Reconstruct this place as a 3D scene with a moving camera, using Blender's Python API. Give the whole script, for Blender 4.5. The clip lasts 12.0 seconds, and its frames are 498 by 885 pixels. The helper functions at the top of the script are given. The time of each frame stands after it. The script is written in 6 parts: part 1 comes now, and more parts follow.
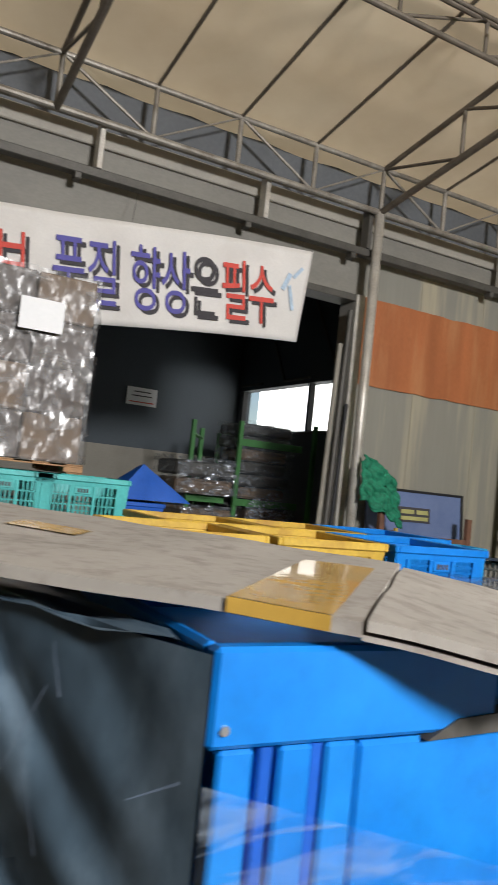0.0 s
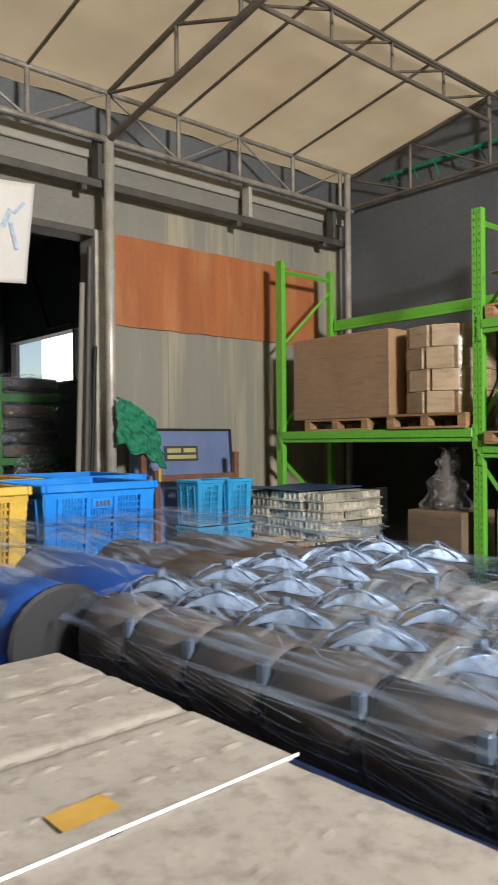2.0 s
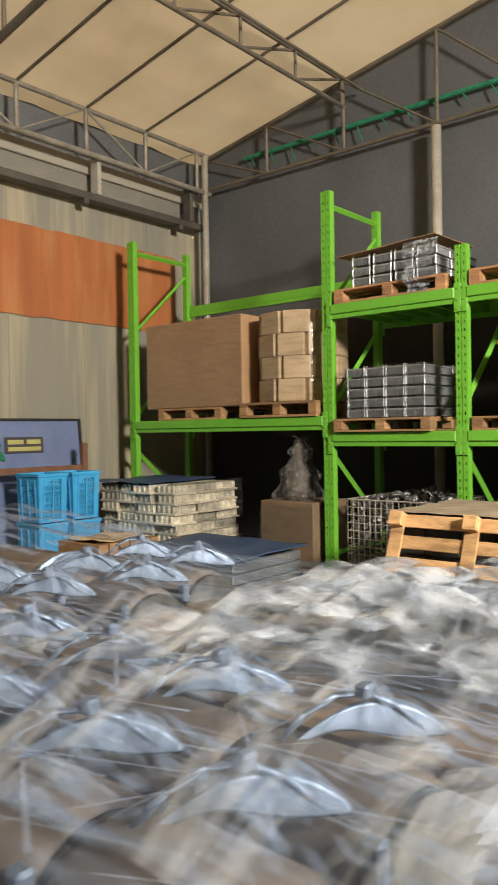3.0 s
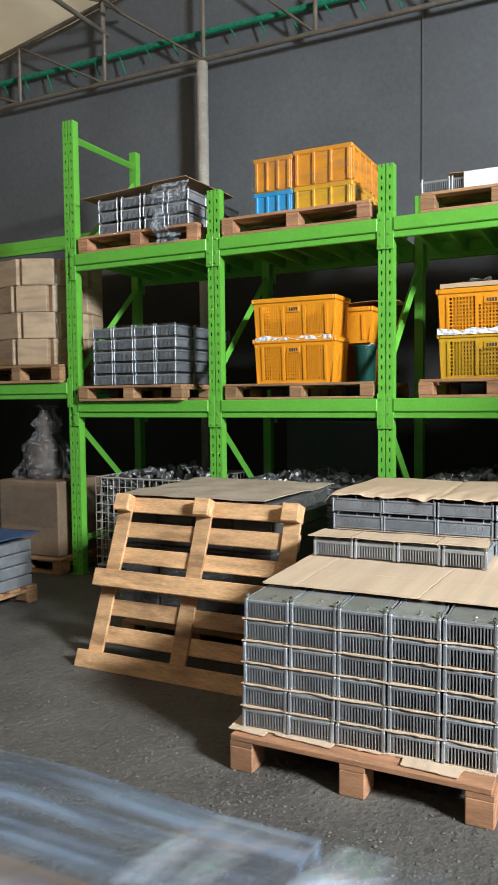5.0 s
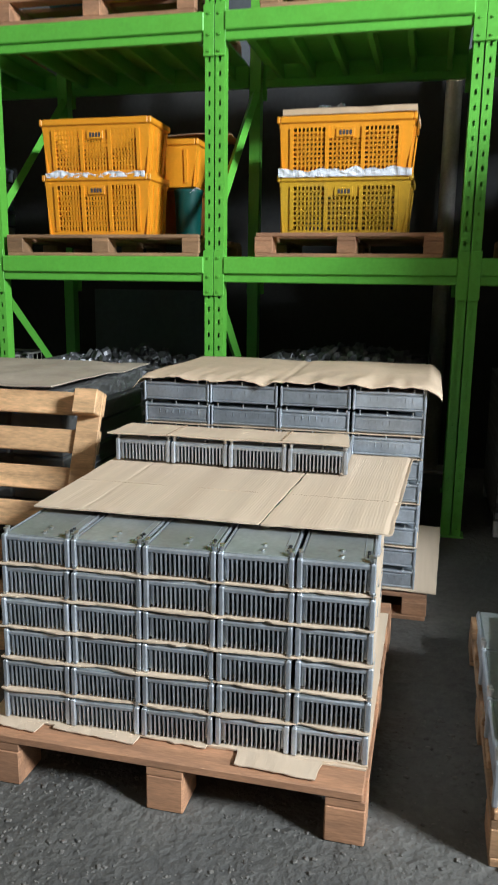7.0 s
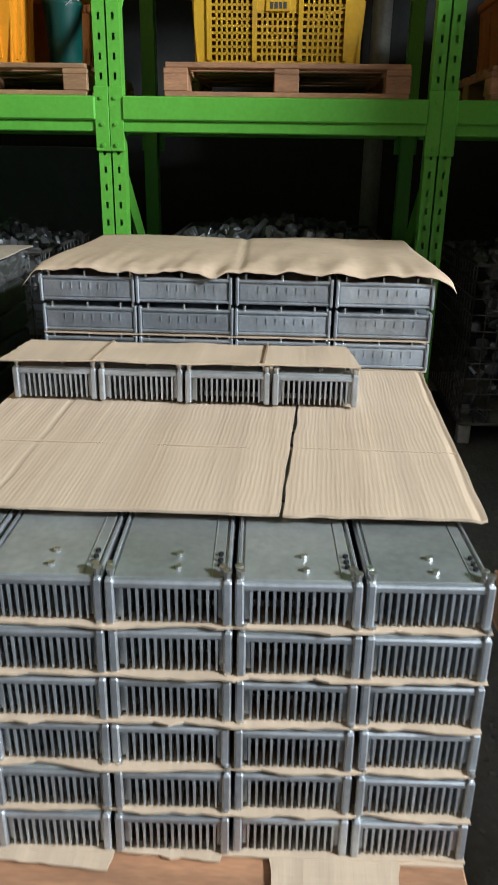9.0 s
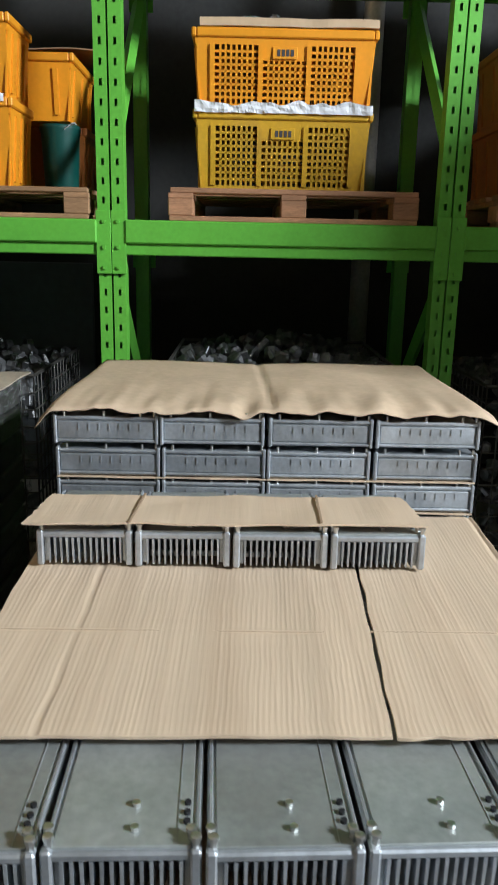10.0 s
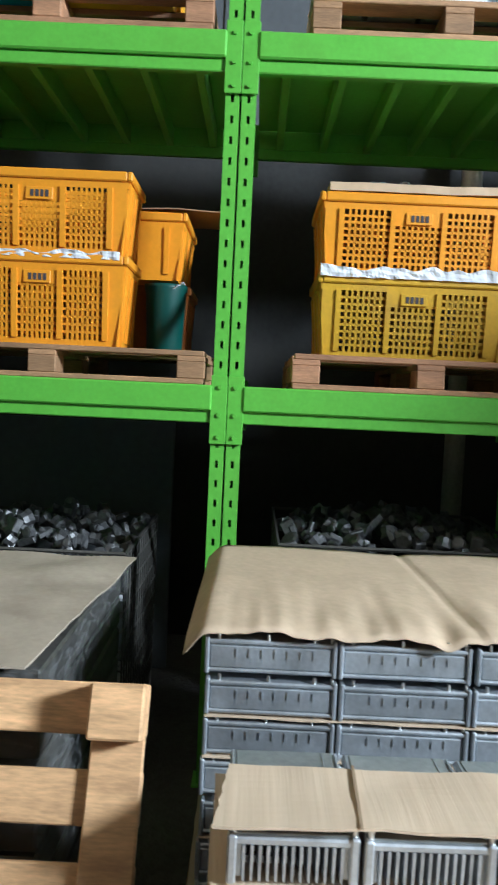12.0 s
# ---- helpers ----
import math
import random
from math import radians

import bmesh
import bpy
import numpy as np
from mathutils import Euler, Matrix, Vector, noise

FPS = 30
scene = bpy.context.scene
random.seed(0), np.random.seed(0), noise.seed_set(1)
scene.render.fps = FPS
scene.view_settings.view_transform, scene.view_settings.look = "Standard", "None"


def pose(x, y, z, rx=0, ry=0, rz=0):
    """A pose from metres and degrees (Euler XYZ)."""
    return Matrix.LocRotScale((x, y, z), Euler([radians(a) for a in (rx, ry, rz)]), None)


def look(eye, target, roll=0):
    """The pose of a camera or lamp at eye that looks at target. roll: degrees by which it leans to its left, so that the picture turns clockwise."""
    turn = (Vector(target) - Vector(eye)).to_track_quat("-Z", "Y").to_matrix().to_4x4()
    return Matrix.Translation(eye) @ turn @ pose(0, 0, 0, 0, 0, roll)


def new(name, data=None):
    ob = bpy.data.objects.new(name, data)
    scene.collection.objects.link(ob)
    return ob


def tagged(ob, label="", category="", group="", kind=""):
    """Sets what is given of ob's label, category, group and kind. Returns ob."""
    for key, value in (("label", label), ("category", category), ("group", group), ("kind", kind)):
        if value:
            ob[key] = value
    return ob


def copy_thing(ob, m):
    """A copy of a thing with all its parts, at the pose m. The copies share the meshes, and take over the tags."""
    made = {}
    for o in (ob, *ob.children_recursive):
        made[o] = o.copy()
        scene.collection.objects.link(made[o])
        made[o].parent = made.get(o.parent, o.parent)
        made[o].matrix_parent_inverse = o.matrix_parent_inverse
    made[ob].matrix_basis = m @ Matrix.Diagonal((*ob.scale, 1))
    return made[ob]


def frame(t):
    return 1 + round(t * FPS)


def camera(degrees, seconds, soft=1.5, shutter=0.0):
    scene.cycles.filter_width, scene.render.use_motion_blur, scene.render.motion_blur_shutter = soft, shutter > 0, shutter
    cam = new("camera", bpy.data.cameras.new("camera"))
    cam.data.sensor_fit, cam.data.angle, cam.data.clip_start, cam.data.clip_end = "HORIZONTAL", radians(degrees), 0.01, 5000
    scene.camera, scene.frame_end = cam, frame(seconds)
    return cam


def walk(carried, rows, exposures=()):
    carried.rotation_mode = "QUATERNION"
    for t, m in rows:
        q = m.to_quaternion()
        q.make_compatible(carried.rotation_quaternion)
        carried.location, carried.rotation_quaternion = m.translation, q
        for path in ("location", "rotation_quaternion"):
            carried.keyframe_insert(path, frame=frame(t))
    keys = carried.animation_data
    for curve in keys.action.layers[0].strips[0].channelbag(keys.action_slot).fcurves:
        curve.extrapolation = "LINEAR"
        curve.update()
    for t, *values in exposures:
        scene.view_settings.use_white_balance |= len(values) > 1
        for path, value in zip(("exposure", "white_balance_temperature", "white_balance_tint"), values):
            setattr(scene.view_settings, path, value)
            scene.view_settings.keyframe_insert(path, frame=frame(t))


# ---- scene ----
cam = camera(36.5, 12.0, 1.5, 0.25)
PATH = [
    (0, (0.254, -0.147, 1.567), (1.196, 1.614, 1.677), 6.0),
    (0.5, (0.463, -0.086, 1.558), (1.602, 1.555, 1.642), 4.8),
    (1, (0.652, -0.18, 1.546), (1.871, 1.405, 1.597), 2.6),
    (1.5, (0.879, -0.314, 1.553), (2.113, 1.26, 1.564), 0.8),
    (2, (1.063, -0.367, 1.542), (2.383, 1.136, 1.539), -0.5),
    (2.5, (1.342, -0.34, 1.531), (2.771, 1.058, 1.516), -0.6),
    (3, (1.574, -0.375, 1.517), (3.107, 0.91, 1.488), -0.9),
    (3.5, (1.858, -0.452, 1.543), (3.486, 0.709, 1.496), -0.5),
    (3.7, (1.949, -0.464, 1.536), (3.615, 0.642, 1.477), -0.3),
    (5.3, (2.758, -0.438, 1.492), (4.562, 0.414, 1.361), -0.1),
    (5.5, (2.855, -0.424, 1.475), (4.674, 0.395, 1.331), 0.5),
    (6, (3.133, -0.349, 1.43), (5.018, 0.29, 1.234), 1.1),
    (6.5, (3.352, -0.254, 1.409), (5.277, 0.212, 1.133), 1.3),
    (7, (3.611, -0.154, 1.355), (5.515, 0.299, 0.943), 0.8),
    (7.2, (3.715, -0.114, 1.347), (5.601, 0.339, 0.861), 0.5),
    (8.8, (4.283, 0.244, 1.292), (6.133, 0.352, 0.539), 1.2),
    (9, (4.371, 0.273, 1.301), (6.233, 0.367, 0.577), 0.9),
    (9.5, (4.501, 0.356, 1.351), (6.404, 0.425, 0.737), 1.0),
    (10, (4.595, 0.509, 1.395), (6.532, 0.487, 0.898), 1.2),
    (10.5, (4.648, 0.636, 1.433), (6.6, 0.482, 1.024), 2.1),
    (11, (4.73, 0.718, 1.449), (6.694, 0.543, 1.116), 2.5),
    (11.5, (4.9, 0.81, 1.478), (6.883, 0.706, 1.238), 1.7),
    (12, (5.009, 0.938, 1.482), (7.004, 0.952, 1.346), 2.7),
]
EXPOSURES = [(0.0, -0.14, 6700, 8), (0.5, -0.38, 5800, 8), (1.0, -0.22, 5950, 8), (2.0, 0.10, 6950, 8), (2.5, 0.15, 7300, 8), (3.0, 0.20, 8200, 8), (3.5, -0.03, 8400, 8), (5.3, 0.08, 6000, 4), (7.0, -0.14, 5850, 2), (10.0, -0.3, 5950, 3), (12.0, 0.02, 5500, 0)]
walk(cam, [(t, look(eye, target, roll)) for t, eye, target, roll in PATH], EXPOSURES)

# ---- world and light ----
world = bpy.data.worlds.new("world")
scene.world = world
world.use_nodes = True
wn = world.node_tree.nodes
sky = wn.new("ShaderNodeTexSky")
sky.sky_type, sky.sun_disc = "NISHITA", False
sky.sun_elevation, sky.sun_rotation = radians(62), radians(238)
world.node_tree.links.new(sky.outputs[0], wn["Background"].inputs[0])
wn["Background"].inputs[1].default_value = 0.12

sun = new("sun", bpy.data.lights.new("sun", "SUN"))
sun.data.energy, sun.data.angle, sun.data.color = 4.2, radians(0.6), (1.0, 0.95, 0.87)
sun.matrix_world = look((-4.0, -2.5, 9.0), (0, 0, 0))


def opening_lamp(name, eye, target, sx, sy, watts, color):
    lamp = new(name, bpy.data.lights.new(name, "AREA"))
    lamp.data.shape, lamp.data.size, lamp.data.size_y = "RECTANGLE", sx, sy
    lamp.data.energy, lamp.data.color = watts, color
    lamp.matrix_world = look(eye, target)
    return lamp


# daylight through the high narrow opening in the side wall, behind and to the side of the walk
opening_lamp("opening_daylight", (2.7, -6.46, 4.85), (4.9, 1.5, 1.6), 1.5, 1.1, 1650, (0.95, 0.95, 1.0))

# ---- materials ----
def mat(name, color, rough=0.5, metal=0.0, vary=0.12, scale=6.0, fine=60.0, bump=0.15, stain=None, stain_amount=0.0,
        stain_scale=1.5, stretch=(1, 1, 1), spec=0.5, coat=0.0, turn=(0, 0, 0), each=0.0):
    """Paint, wood, metal or plastic with grain at two scales, stains and fine relief."""
    m = bpy.data.materials.new(name)
    m.use_nodes = True
    nt = m.node_tree
    n, l = nt.nodes, nt.links
    p = n["Principled BSDF"]
    tc, info = n.new("ShaderNodeTexCoord"), n.new("ShaderNodeObjectInfo")
    add = n.new("ShaderNodeVectorMath")
    mul = n.new("ShaderNodeMath")
    mul.operation, mul.inputs[1].default_value = "MULTIPLY", 37.0
    l.new(info.outputs["Random"], mul.inputs[0])
    l.new(tc.outputs["Object"], add.inputs[0])
    l.new(mul.outputs[0], add.inputs[1])
    mp = n.new("ShaderNodeMapping")
    mp.inputs["Scale"].default_value, mp.inputs["Rotation"].default_value = stretch, [radians(a) for a in turn]
    l.new(add.outputs[0], mp.inputs["Vector"])
    big, small = n.new("ShaderNodeTexNoise"), n.new("ShaderNodeTexNoise")
    for t, s in ((big, scale), (small, fine)):
        t.inputs["Scale"].default_value, t.inputs["Detail"].default_value = s, 5.0
        l.new(mp.outputs[0], t.inputs["Vector"])
    mixn = n.new("ShaderNodeMix")
    mixn.data_type = "FLOAT"
    mixn.inputs[0].default_value = 0.4
    l.new(big.outputs["Fac"], mixn.inputs[2])
    l.new(small.outputs["Fac"], mixn.inputs[3])
    ramp = n.new("ShaderNodeValToRGB")
    lo, hi = 1 - vary * 1.6, 1 + vary * 1.6
    ramp.color_ramp.elements[0].position, ramp.color_ramp.elements[1].position = 0.3, 0.7
    ramp.color_ramp.elements[0].color = (*[c * lo for c in color], 1)
    ramp.color_ramp.elements[1].color = (*[min(1, c * hi) for c in color], 1)
    l.new(mixn.outputs[0], ramp.inputs[0])
    out = ramp.outputs[0]
    if stain:
        sn = n.new("ShaderNodeTexNoise")
        sn.inputs["Scale"].default_value, sn.inputs["Detail"].default_value = stain_scale, 6.0
        sn.inputs["Roughness"].default_value = 0.65
        l.new(mp.outputs[0], sn.inputs["Vector"])
        sr = n.new("ShaderNodeMapRange")
        sr.inputs[1].default_value, sr.inputs[2].default_value = 0.48, 0.68
        sr.inputs[4].default_value = stain_amount
        l.new(sn.outputs["Fac"], sr.inputs[0])
        mc = n.new("ShaderNodeMix")
        mc.data_type = "RGBA"
        l.new(sr.outputs[0], mc.inputs[0])
        l.new(out, mc.inputs[6])
        mc.inputs[7].default_value = (*stain, 1)
        out = mc.outputs[2]
    if each:
        er = n.new("ShaderNodeMapRange")
        er.inputs[3].default_value, er.inputs[4].default_value = 1 - each, 1 + each
        l.new(info.outputs["Random"], er.inputs[0])
        hs = n.new("ShaderNodeHueSaturation")
        l.new(er.outputs[0], hs.inputs["Value"])
        l.new(out, hs.inputs["Color"])
        out = hs.outputs[0]
    l.new(out, p.inputs["Base Color"])
    rr = n.new("ShaderNodeMapRange")
    rr.inputs[3].default_value, rr.inputs[4].default_value = max(0.05, rough - 0.12), min(1, rough + 0.12)
    l.new(big.outputs["Fac"], rr.inputs[0])
    l.new(rr.outputs[0], p.inputs["Roughness"])
    p.inputs["Metallic"].default_value = metal
    p.inputs["Specular IOR Level"].default_value = spec
    p.inputs["Coat Weight"].default_value = coat
    if bump:
        b = n.new("ShaderNodeBump")
        b.inputs["Strength"].default_value, b.inputs["Distance"].default_value = bump, 0.004
        l.new(mixn.outputs[0], b.inputs["Height"])
        l.new(b.outputs[0], p.inputs["Normal"])
    return m


def film_mat(name, low, high, tint=(0.9, 0.93, 0.97), rough=0.16, scale=7.0, stretch=(1, 1, 1), white=0.25, relief=0.5, bend=0.0, edge=(0.45, 0.72)):
    """Clear stretch film: mostly see-through, with glossy and milky streaks."""
    m = bpy.data.materials.new(name)
    m.use_nodes = True
    nt = m.node_tree
    n, l = nt.nodes, nt.links
    p = n["Principled BSDF"]
    p.inputs["Base Color"].default_value = (*tint, 1)
    p.inputs["Roughness"].default_value = rough
    p.inputs["Specular IOR Level"].default_value = 0.9
    tc, mp, no = n.new("ShaderNodeTexCoord"), n.new("ShaderNodeMapping"), n.new("ShaderNodeTexNoise")
    mp.inputs["Scale"].default_value = stretch
    no.inputs["Scale"].default_value, no.inputs["Detail"].default_value = scale, 6.0
    no.inputs["Distortion"].default_value = bend
    l.new(tc.outputs["Object"], mp.inputs[0])
    l.new(mp.outputs[0], no.inputs["Vector"])
    mr = n.new("ShaderNodeMapRange")
    mr.inputs[1].default_value, mr.inputs[2].default_value = edge
    mr.inputs[3].default_value, mr.inputs[4].default_value = low, high
    l.new(no.outputs["Fac"], mr.inputs[0])
    b = n.new("ShaderNodeBump")
    b.inputs["Strength"].default_value, b.inputs["Distance"].default_value = relief, 0.014
    l.new(no.outputs["Fac"], b.inputs["Height"])
    gl = n.new("ShaderNodeBsdfGlossy")
    gl.inputs["Roughness"].default_value = rough
    gl.inputs["Color"].default_value = (*[0.82 * c for c in tint], 1)
    l.new(b.outputs[0], gl.inputs["Normal"])
    l.new(b.outputs[0], p.inputs["Normal"])
    body = n.new("ShaderNodeMixShader")
    body.inputs[0].default_value = white
    l.new(gl.outputs[0], body.inputs[1])
    l.new(p.outputs[0], body.inputs[2])
    tr = n.new("ShaderNodeBsdfTransparent")
    tr.inputs[0].default_value = (0.96, 0.97, 0.98, 1)
    mix = n.new("ShaderNodeMixShader")
    l.new(mr.outputs[0], mix.inputs[0])
    l.new(tr.outputs[0], mix.inputs[1])
    l.new(body.outputs[0], mix.inputs[2])
    l.new(mix.outputs[0], n["Material Output"].inputs[0])
    return m


def tarp_mat():
    m = bpy.data.materials.new("roof_tarpaulin")
    m.use_nodes = True
    n, l = m.node_tree.nodes, m.node_tree.links
    d, t, x = n.new("ShaderNodeBsdfDiffuse"), n.new("ShaderNodeBsdfTranslucent"), n.new("ShaderNodeMixShader")
    tc, no, cr = n.new("ShaderNodeTexCoord"), n.new("ShaderNodeTexNoise"), n.new("ShaderNodeValToRGB")
    no.inputs["Scale"].default_value, no.inputs["Detail"].default_value = 0.6, 7.0
    no.inputs["Roughness"].default_value = 0.6
    l.new(tc.outputs["Object"], no.inputs["Vector"])
    l.new(no.outputs["Fac"], cr.inputs[0])
    cr.color_ramp.elements[0].position, cr.color_ramp.elements[1].position = 0.3, 0.7
    cr.color_ramp.elements[0].color, cr.color_ramp.elements[1].color = (0.60, 0.47, 0.31, 1), (0.74, 0.62, 0.44, 1)
    l.new(cr.outputs[0], d.inputs[0])
    l.new(cr.outputs[0], t.inputs[0])
    x.inputs[0].default_value = 0.25
    l.new(d.outputs[0], x.inputs[1])
    l.new(t.outputs[0], x.inputs[2])
    l.new(x.outputs[0], n["Material Output"].inputs[0])
    return m


def glow(name, color, power):
    m = bpy.data.materials.new(name)
    m.use_nodes = True
    p = m.node_tree.nodes["Principled BSDF"]
    p.inputs["Emission Color"].default_value, p.inputs["Emission Strength"].default_value = (*color, 1), power
    return m


CONCRETE = mat("concrete_floor", (0.098, 0.092, 0.08), 0.8, vary=0.26, scale=2.5, fine=38, bump=1.0, stain=(0.04, 0.04, 0.04), stain_amount=0.6, stain_scale=0.9)
CONCRETE.node_tree.nodes["Bump"].inputs["Distance"].default_value = 0.03
GRIT = mat("grit", (0.125, 0.115, 0.10), 0.9, vary=0.3, scale=30)
ASPHALT = mat("yard", (0.30, 0.29, 0.27), 0.9, vary=0.2, scale=1.2, fine=90, bump=0.4)
PANEL = mat("grey_panel_wall", (0.25, 0.24, 0.20), 0.6, vary=0.05, scale=0.8, fine=18, bump=0.06, stain=(0.50, 0.43, 0.29), stain_amount=0.75, stain_scale=1.1, stretch=(2.4, 2.4, 0.14))
PANEL_UP = mat("grey_upper_wall", (0.235, 0.222, 0.19), 0.6, vary=0.1, scale=1.0, fine=30, bump=0.1, stain=(0.15, 0.145, 0.13), stain_amount=0.5, stain_scale=1.1, stretch=(0.7, 0.7, 1.6))
FASCIA = mat("pale_fascia", (0.36, 0.335, 0.285), 0.55, vary=0.12, scale=1.5, stain=(0.22, 0.20, 0.175), stain_amount=0.6)
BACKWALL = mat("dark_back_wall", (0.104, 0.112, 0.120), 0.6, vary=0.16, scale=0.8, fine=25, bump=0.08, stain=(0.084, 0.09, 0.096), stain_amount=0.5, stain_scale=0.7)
ORANGE_BOARD = mat("rusty_orange_board", (0.40, 0.13, 0.045), 0.6, vary=0.18, scale=1.5, bump=0.1, stain=(0.50, 0.24, 0.10), stain_amount=0.7, stain_scale=1.3, stretch=(2.5, 1, 0.3))
NAVY_WALL = mat("navy_wall", (0.06, 0.075, 0.088), 0.7, vary=0.1, scale=0.9)
PALE_WALL = mat("pale_plinth", (0.28, 0.26, 0.215), 0.7, vary=0.12, scale=1.2, stain=(0.2, 0.18, 0.15), stain_amount=0.5)
STEEL = mat("galvanised_pipe", (0.56, 0.53, 0.47), 0.42, 0.35, vary=0.18, scale=8, fine=50, bump=0.1, stain=(0.2, 0.15, 0.1), stain_amount=0.5, stain_scale=4)
DARK_STEEL = mat("dark_steel", (0.10, 0.094, 0.082), 0.55, 0.4, vary=0.2, scale=5)
OLD_PIPE = mat("weathered_pipe", (0.30, 0.275, 0.235), 0.5, 0.35, vary=0.25, scale=6, stain=(0.14, 0.11, 0.08), stain_amount=0.6, stain_scale=4)
PIPE = mat("brown_grey_pipe", (0.17, 0.145, 0.115), 0.5, 0.4, vary=0.2, scale=6)
GREEN = mat("green_rack_paint", (0.15, 0.49, 0.055), 0.42, vary=0.1, scale=5, fine=60, bump=0.08, stain=(0.11, 0.33, 0.03), stain_amount=0.5, stain_scale=5)
GREEN_OLD = mat("dark_green_paint", (0.05, 0.19, 0.05), 0.5, vary=0.12, scale=5)
WOOD = mat("pallet_wood", (0.36, 0.205, 0.10), 0.75, vary=0.28, scale=5, fine=50, bump=0.35, stain=(0.26, 0.16, 0.085), stain_amount=0.65, stain_scale=3.5, stretch=(4, 0.7, 4), each=0.22)
WOOD_NEW = mat("pale_pine", (0.68, 0.41, 0.20), 0.7, vary=0.25, scale=5, fine=45, bump=0.35, stain=(0.24, 0.125, 0.055), stain_amount=0.75, stain_scale=3.0, stretch=(4, 0.7, 4), each=0.22)
WOOD_RED = mat("red_brown_wood", (0.40, 0.205, 0.105), 0.75, vary=0.28, scale=5, fine=50, bump=0.35, stain=(0.24, 0.13, 0.075), stain_amount=0.6, stain_scale=3.5, stretch=(4, 0.7, 4), each=0.22)
ALU = mat("cast_aluminium", (0.50, 0.53, 0.56), 0.48, 0.75, vary=0.14, scale=14, fine=90, bump=0.12, stain=(0.36, 0.38, 0.39), stain_amount=0.5, stain_scale=9, each=0.12)
ALU_FLAT = mat("milled_aluminium", (0.36, 0.385, 0.37), 0.42, 0.55, vary=0.16, scale=9, fine=70, bump=0.06, stain=(0.38, 0.39, 0.37), stain_amount=0.6, stain_scale=7, each=0.14)
BRIGHT = mat("bright_pin", (0.72, 0.72, 0.70), 0.36, 1.0, vary=0.05)
CARD = mat("kraft_cardboard", (0.60, 0.465, 0.325), 0.85, vary=0.075, scale=12, fine=44, bump=1.0, stretch=(0.03, 1, 1), stain=(0.53, 0.39, 0.26), stain_amount=0.5, stain_scale=9)
COVER = mat("brown_paper_cover", (0.57, 0.43, 0.29), 0.85, vary=0.08, scale=5, fine=40, bump=0.3, stain=(0.47, 0.35, 0.23), stain_amount=0.5, stain_scale=4)
CARD_DUSTY = mat("dusty_cardboard", (0.33, 0.30, 0.26), 0.9, vary=0.06, scale=4, fine=60, bump=0.35, stain=(0.14, 0.11, 0.09), stain_amount=0.5, stain_scale=26)
CARD_TAN = mat("dusty_tan_cardboard", (0.40, 0.33, 0.25), 0.88, vary=0.09, scale=4, fine=50, bump=0.4, stain=(0.27, 0.21, 0.155), stain_amount=0.5, stain_scale=6)
CARTON = mat("brown_carton", (0.40, 0.24, 0.13), 0.7, vary=0.08, scale=2, fine=30, bump=0.1, stain=(0.33, 0.19, 0.10), stain_amount=0.5)
CARTON_PALE = mat("pale_carton", (0.56, 0.40, 0.245), 0.7, vary=0.08, scale=2, fine=30, bump=0.1)
TAPE = mat("brown_tape", (0.50, 0.30, 0.06), 0.22, vary=0.1, scale=9, bump=0.1, coat=0.4)
YELLOW = mat("yellow_plastic", (0.80, 0.44, 0.02), 0.42, vary=0.08, scale=6, bump=0.05, stain=(0.55, 0.30, 0.03), stain_amount=0.5, stain_scale=6)
# near-black colour that carries the shade behind the racks
SHADE_BOARD = mat("shade_dark_board", (0.026, 0.026, 0.025), 0.8, vary=0.3, scale=1.4, fine=30, bump=0.2, stain=(0.05, 0.046, 0.04), stain_amount=0.6, stain_scale=1.2)
YELLOW_PALE = mat("faded_yellow_plastic", (0.56, 0.36, 0.05), 0.5, vary=0.14, scale=6, bump=0.05, stain=(0.36, 0.19, 0.04), stain_amount=0.8, stain_scale=5)
ORANGE = mat("orange_plastic", (0.83, 0.33, 0.015), 0.42, vary=0.06, scale=6, bump=0.05, stain=(0.6, 0.25, 0.02), stain_amount=0.4, stain_scale=6)
OCHRE = mat("ochre_plastic", (0.62, 0.36, 0.02), 0.45, vary=0.1, scale=6, bump=0.05, stain=(0.38, 0.22, 0.03), stain_amount=0.6, stain_scale=6)
RUST_PLASTIC = mat("brown_orange_plastic", (0.40, 0.14, 0.03), 0.5, vary=0.12, scale=6)
BLUE = mat("bright_blue_plastic", (0.001, 0.165, 0.55), 0.38, vary=0.10, scale=5, fine=40, bump=0.06, stain=(0.010, 0.24, 0.64), stain_amount=0.55, stain_scale=6)
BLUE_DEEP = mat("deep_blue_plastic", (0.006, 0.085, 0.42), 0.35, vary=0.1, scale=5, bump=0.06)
CYAN = mat("light_blue_plastic", (0.03, 0.36, 0.70), 0.42, vary=0.1, scale=6)
TEAL = mat("teal_plastic", (0.06, 0.42, 0.40), 0.4, vary=0.15, scale=6)
DARK_TEAL = mat("dark_teal_plastic", (0.004, 0.06, 0.048), 0.45, vary=0.12, scale=6)
NAVY = mat("navy_drum", (0.012, 0.085, 0.36), 0.3, vary=0.15, scale=4)
BOARD_BLUE = mat("blue_board", (0.125, 0.175, 0.33), 0.5, vary=0.08, scale=3, stain=(0.2, 0.24, 0.36), stain_amount=0.4)
SHEET_BLUE = mat("blue_plastic_sheet", (0.025, 0.06, 0.15), 0.5, vary=0.15, scale=3, stain=(0.12, 0.16, 0.24), stain_amount=0.4)
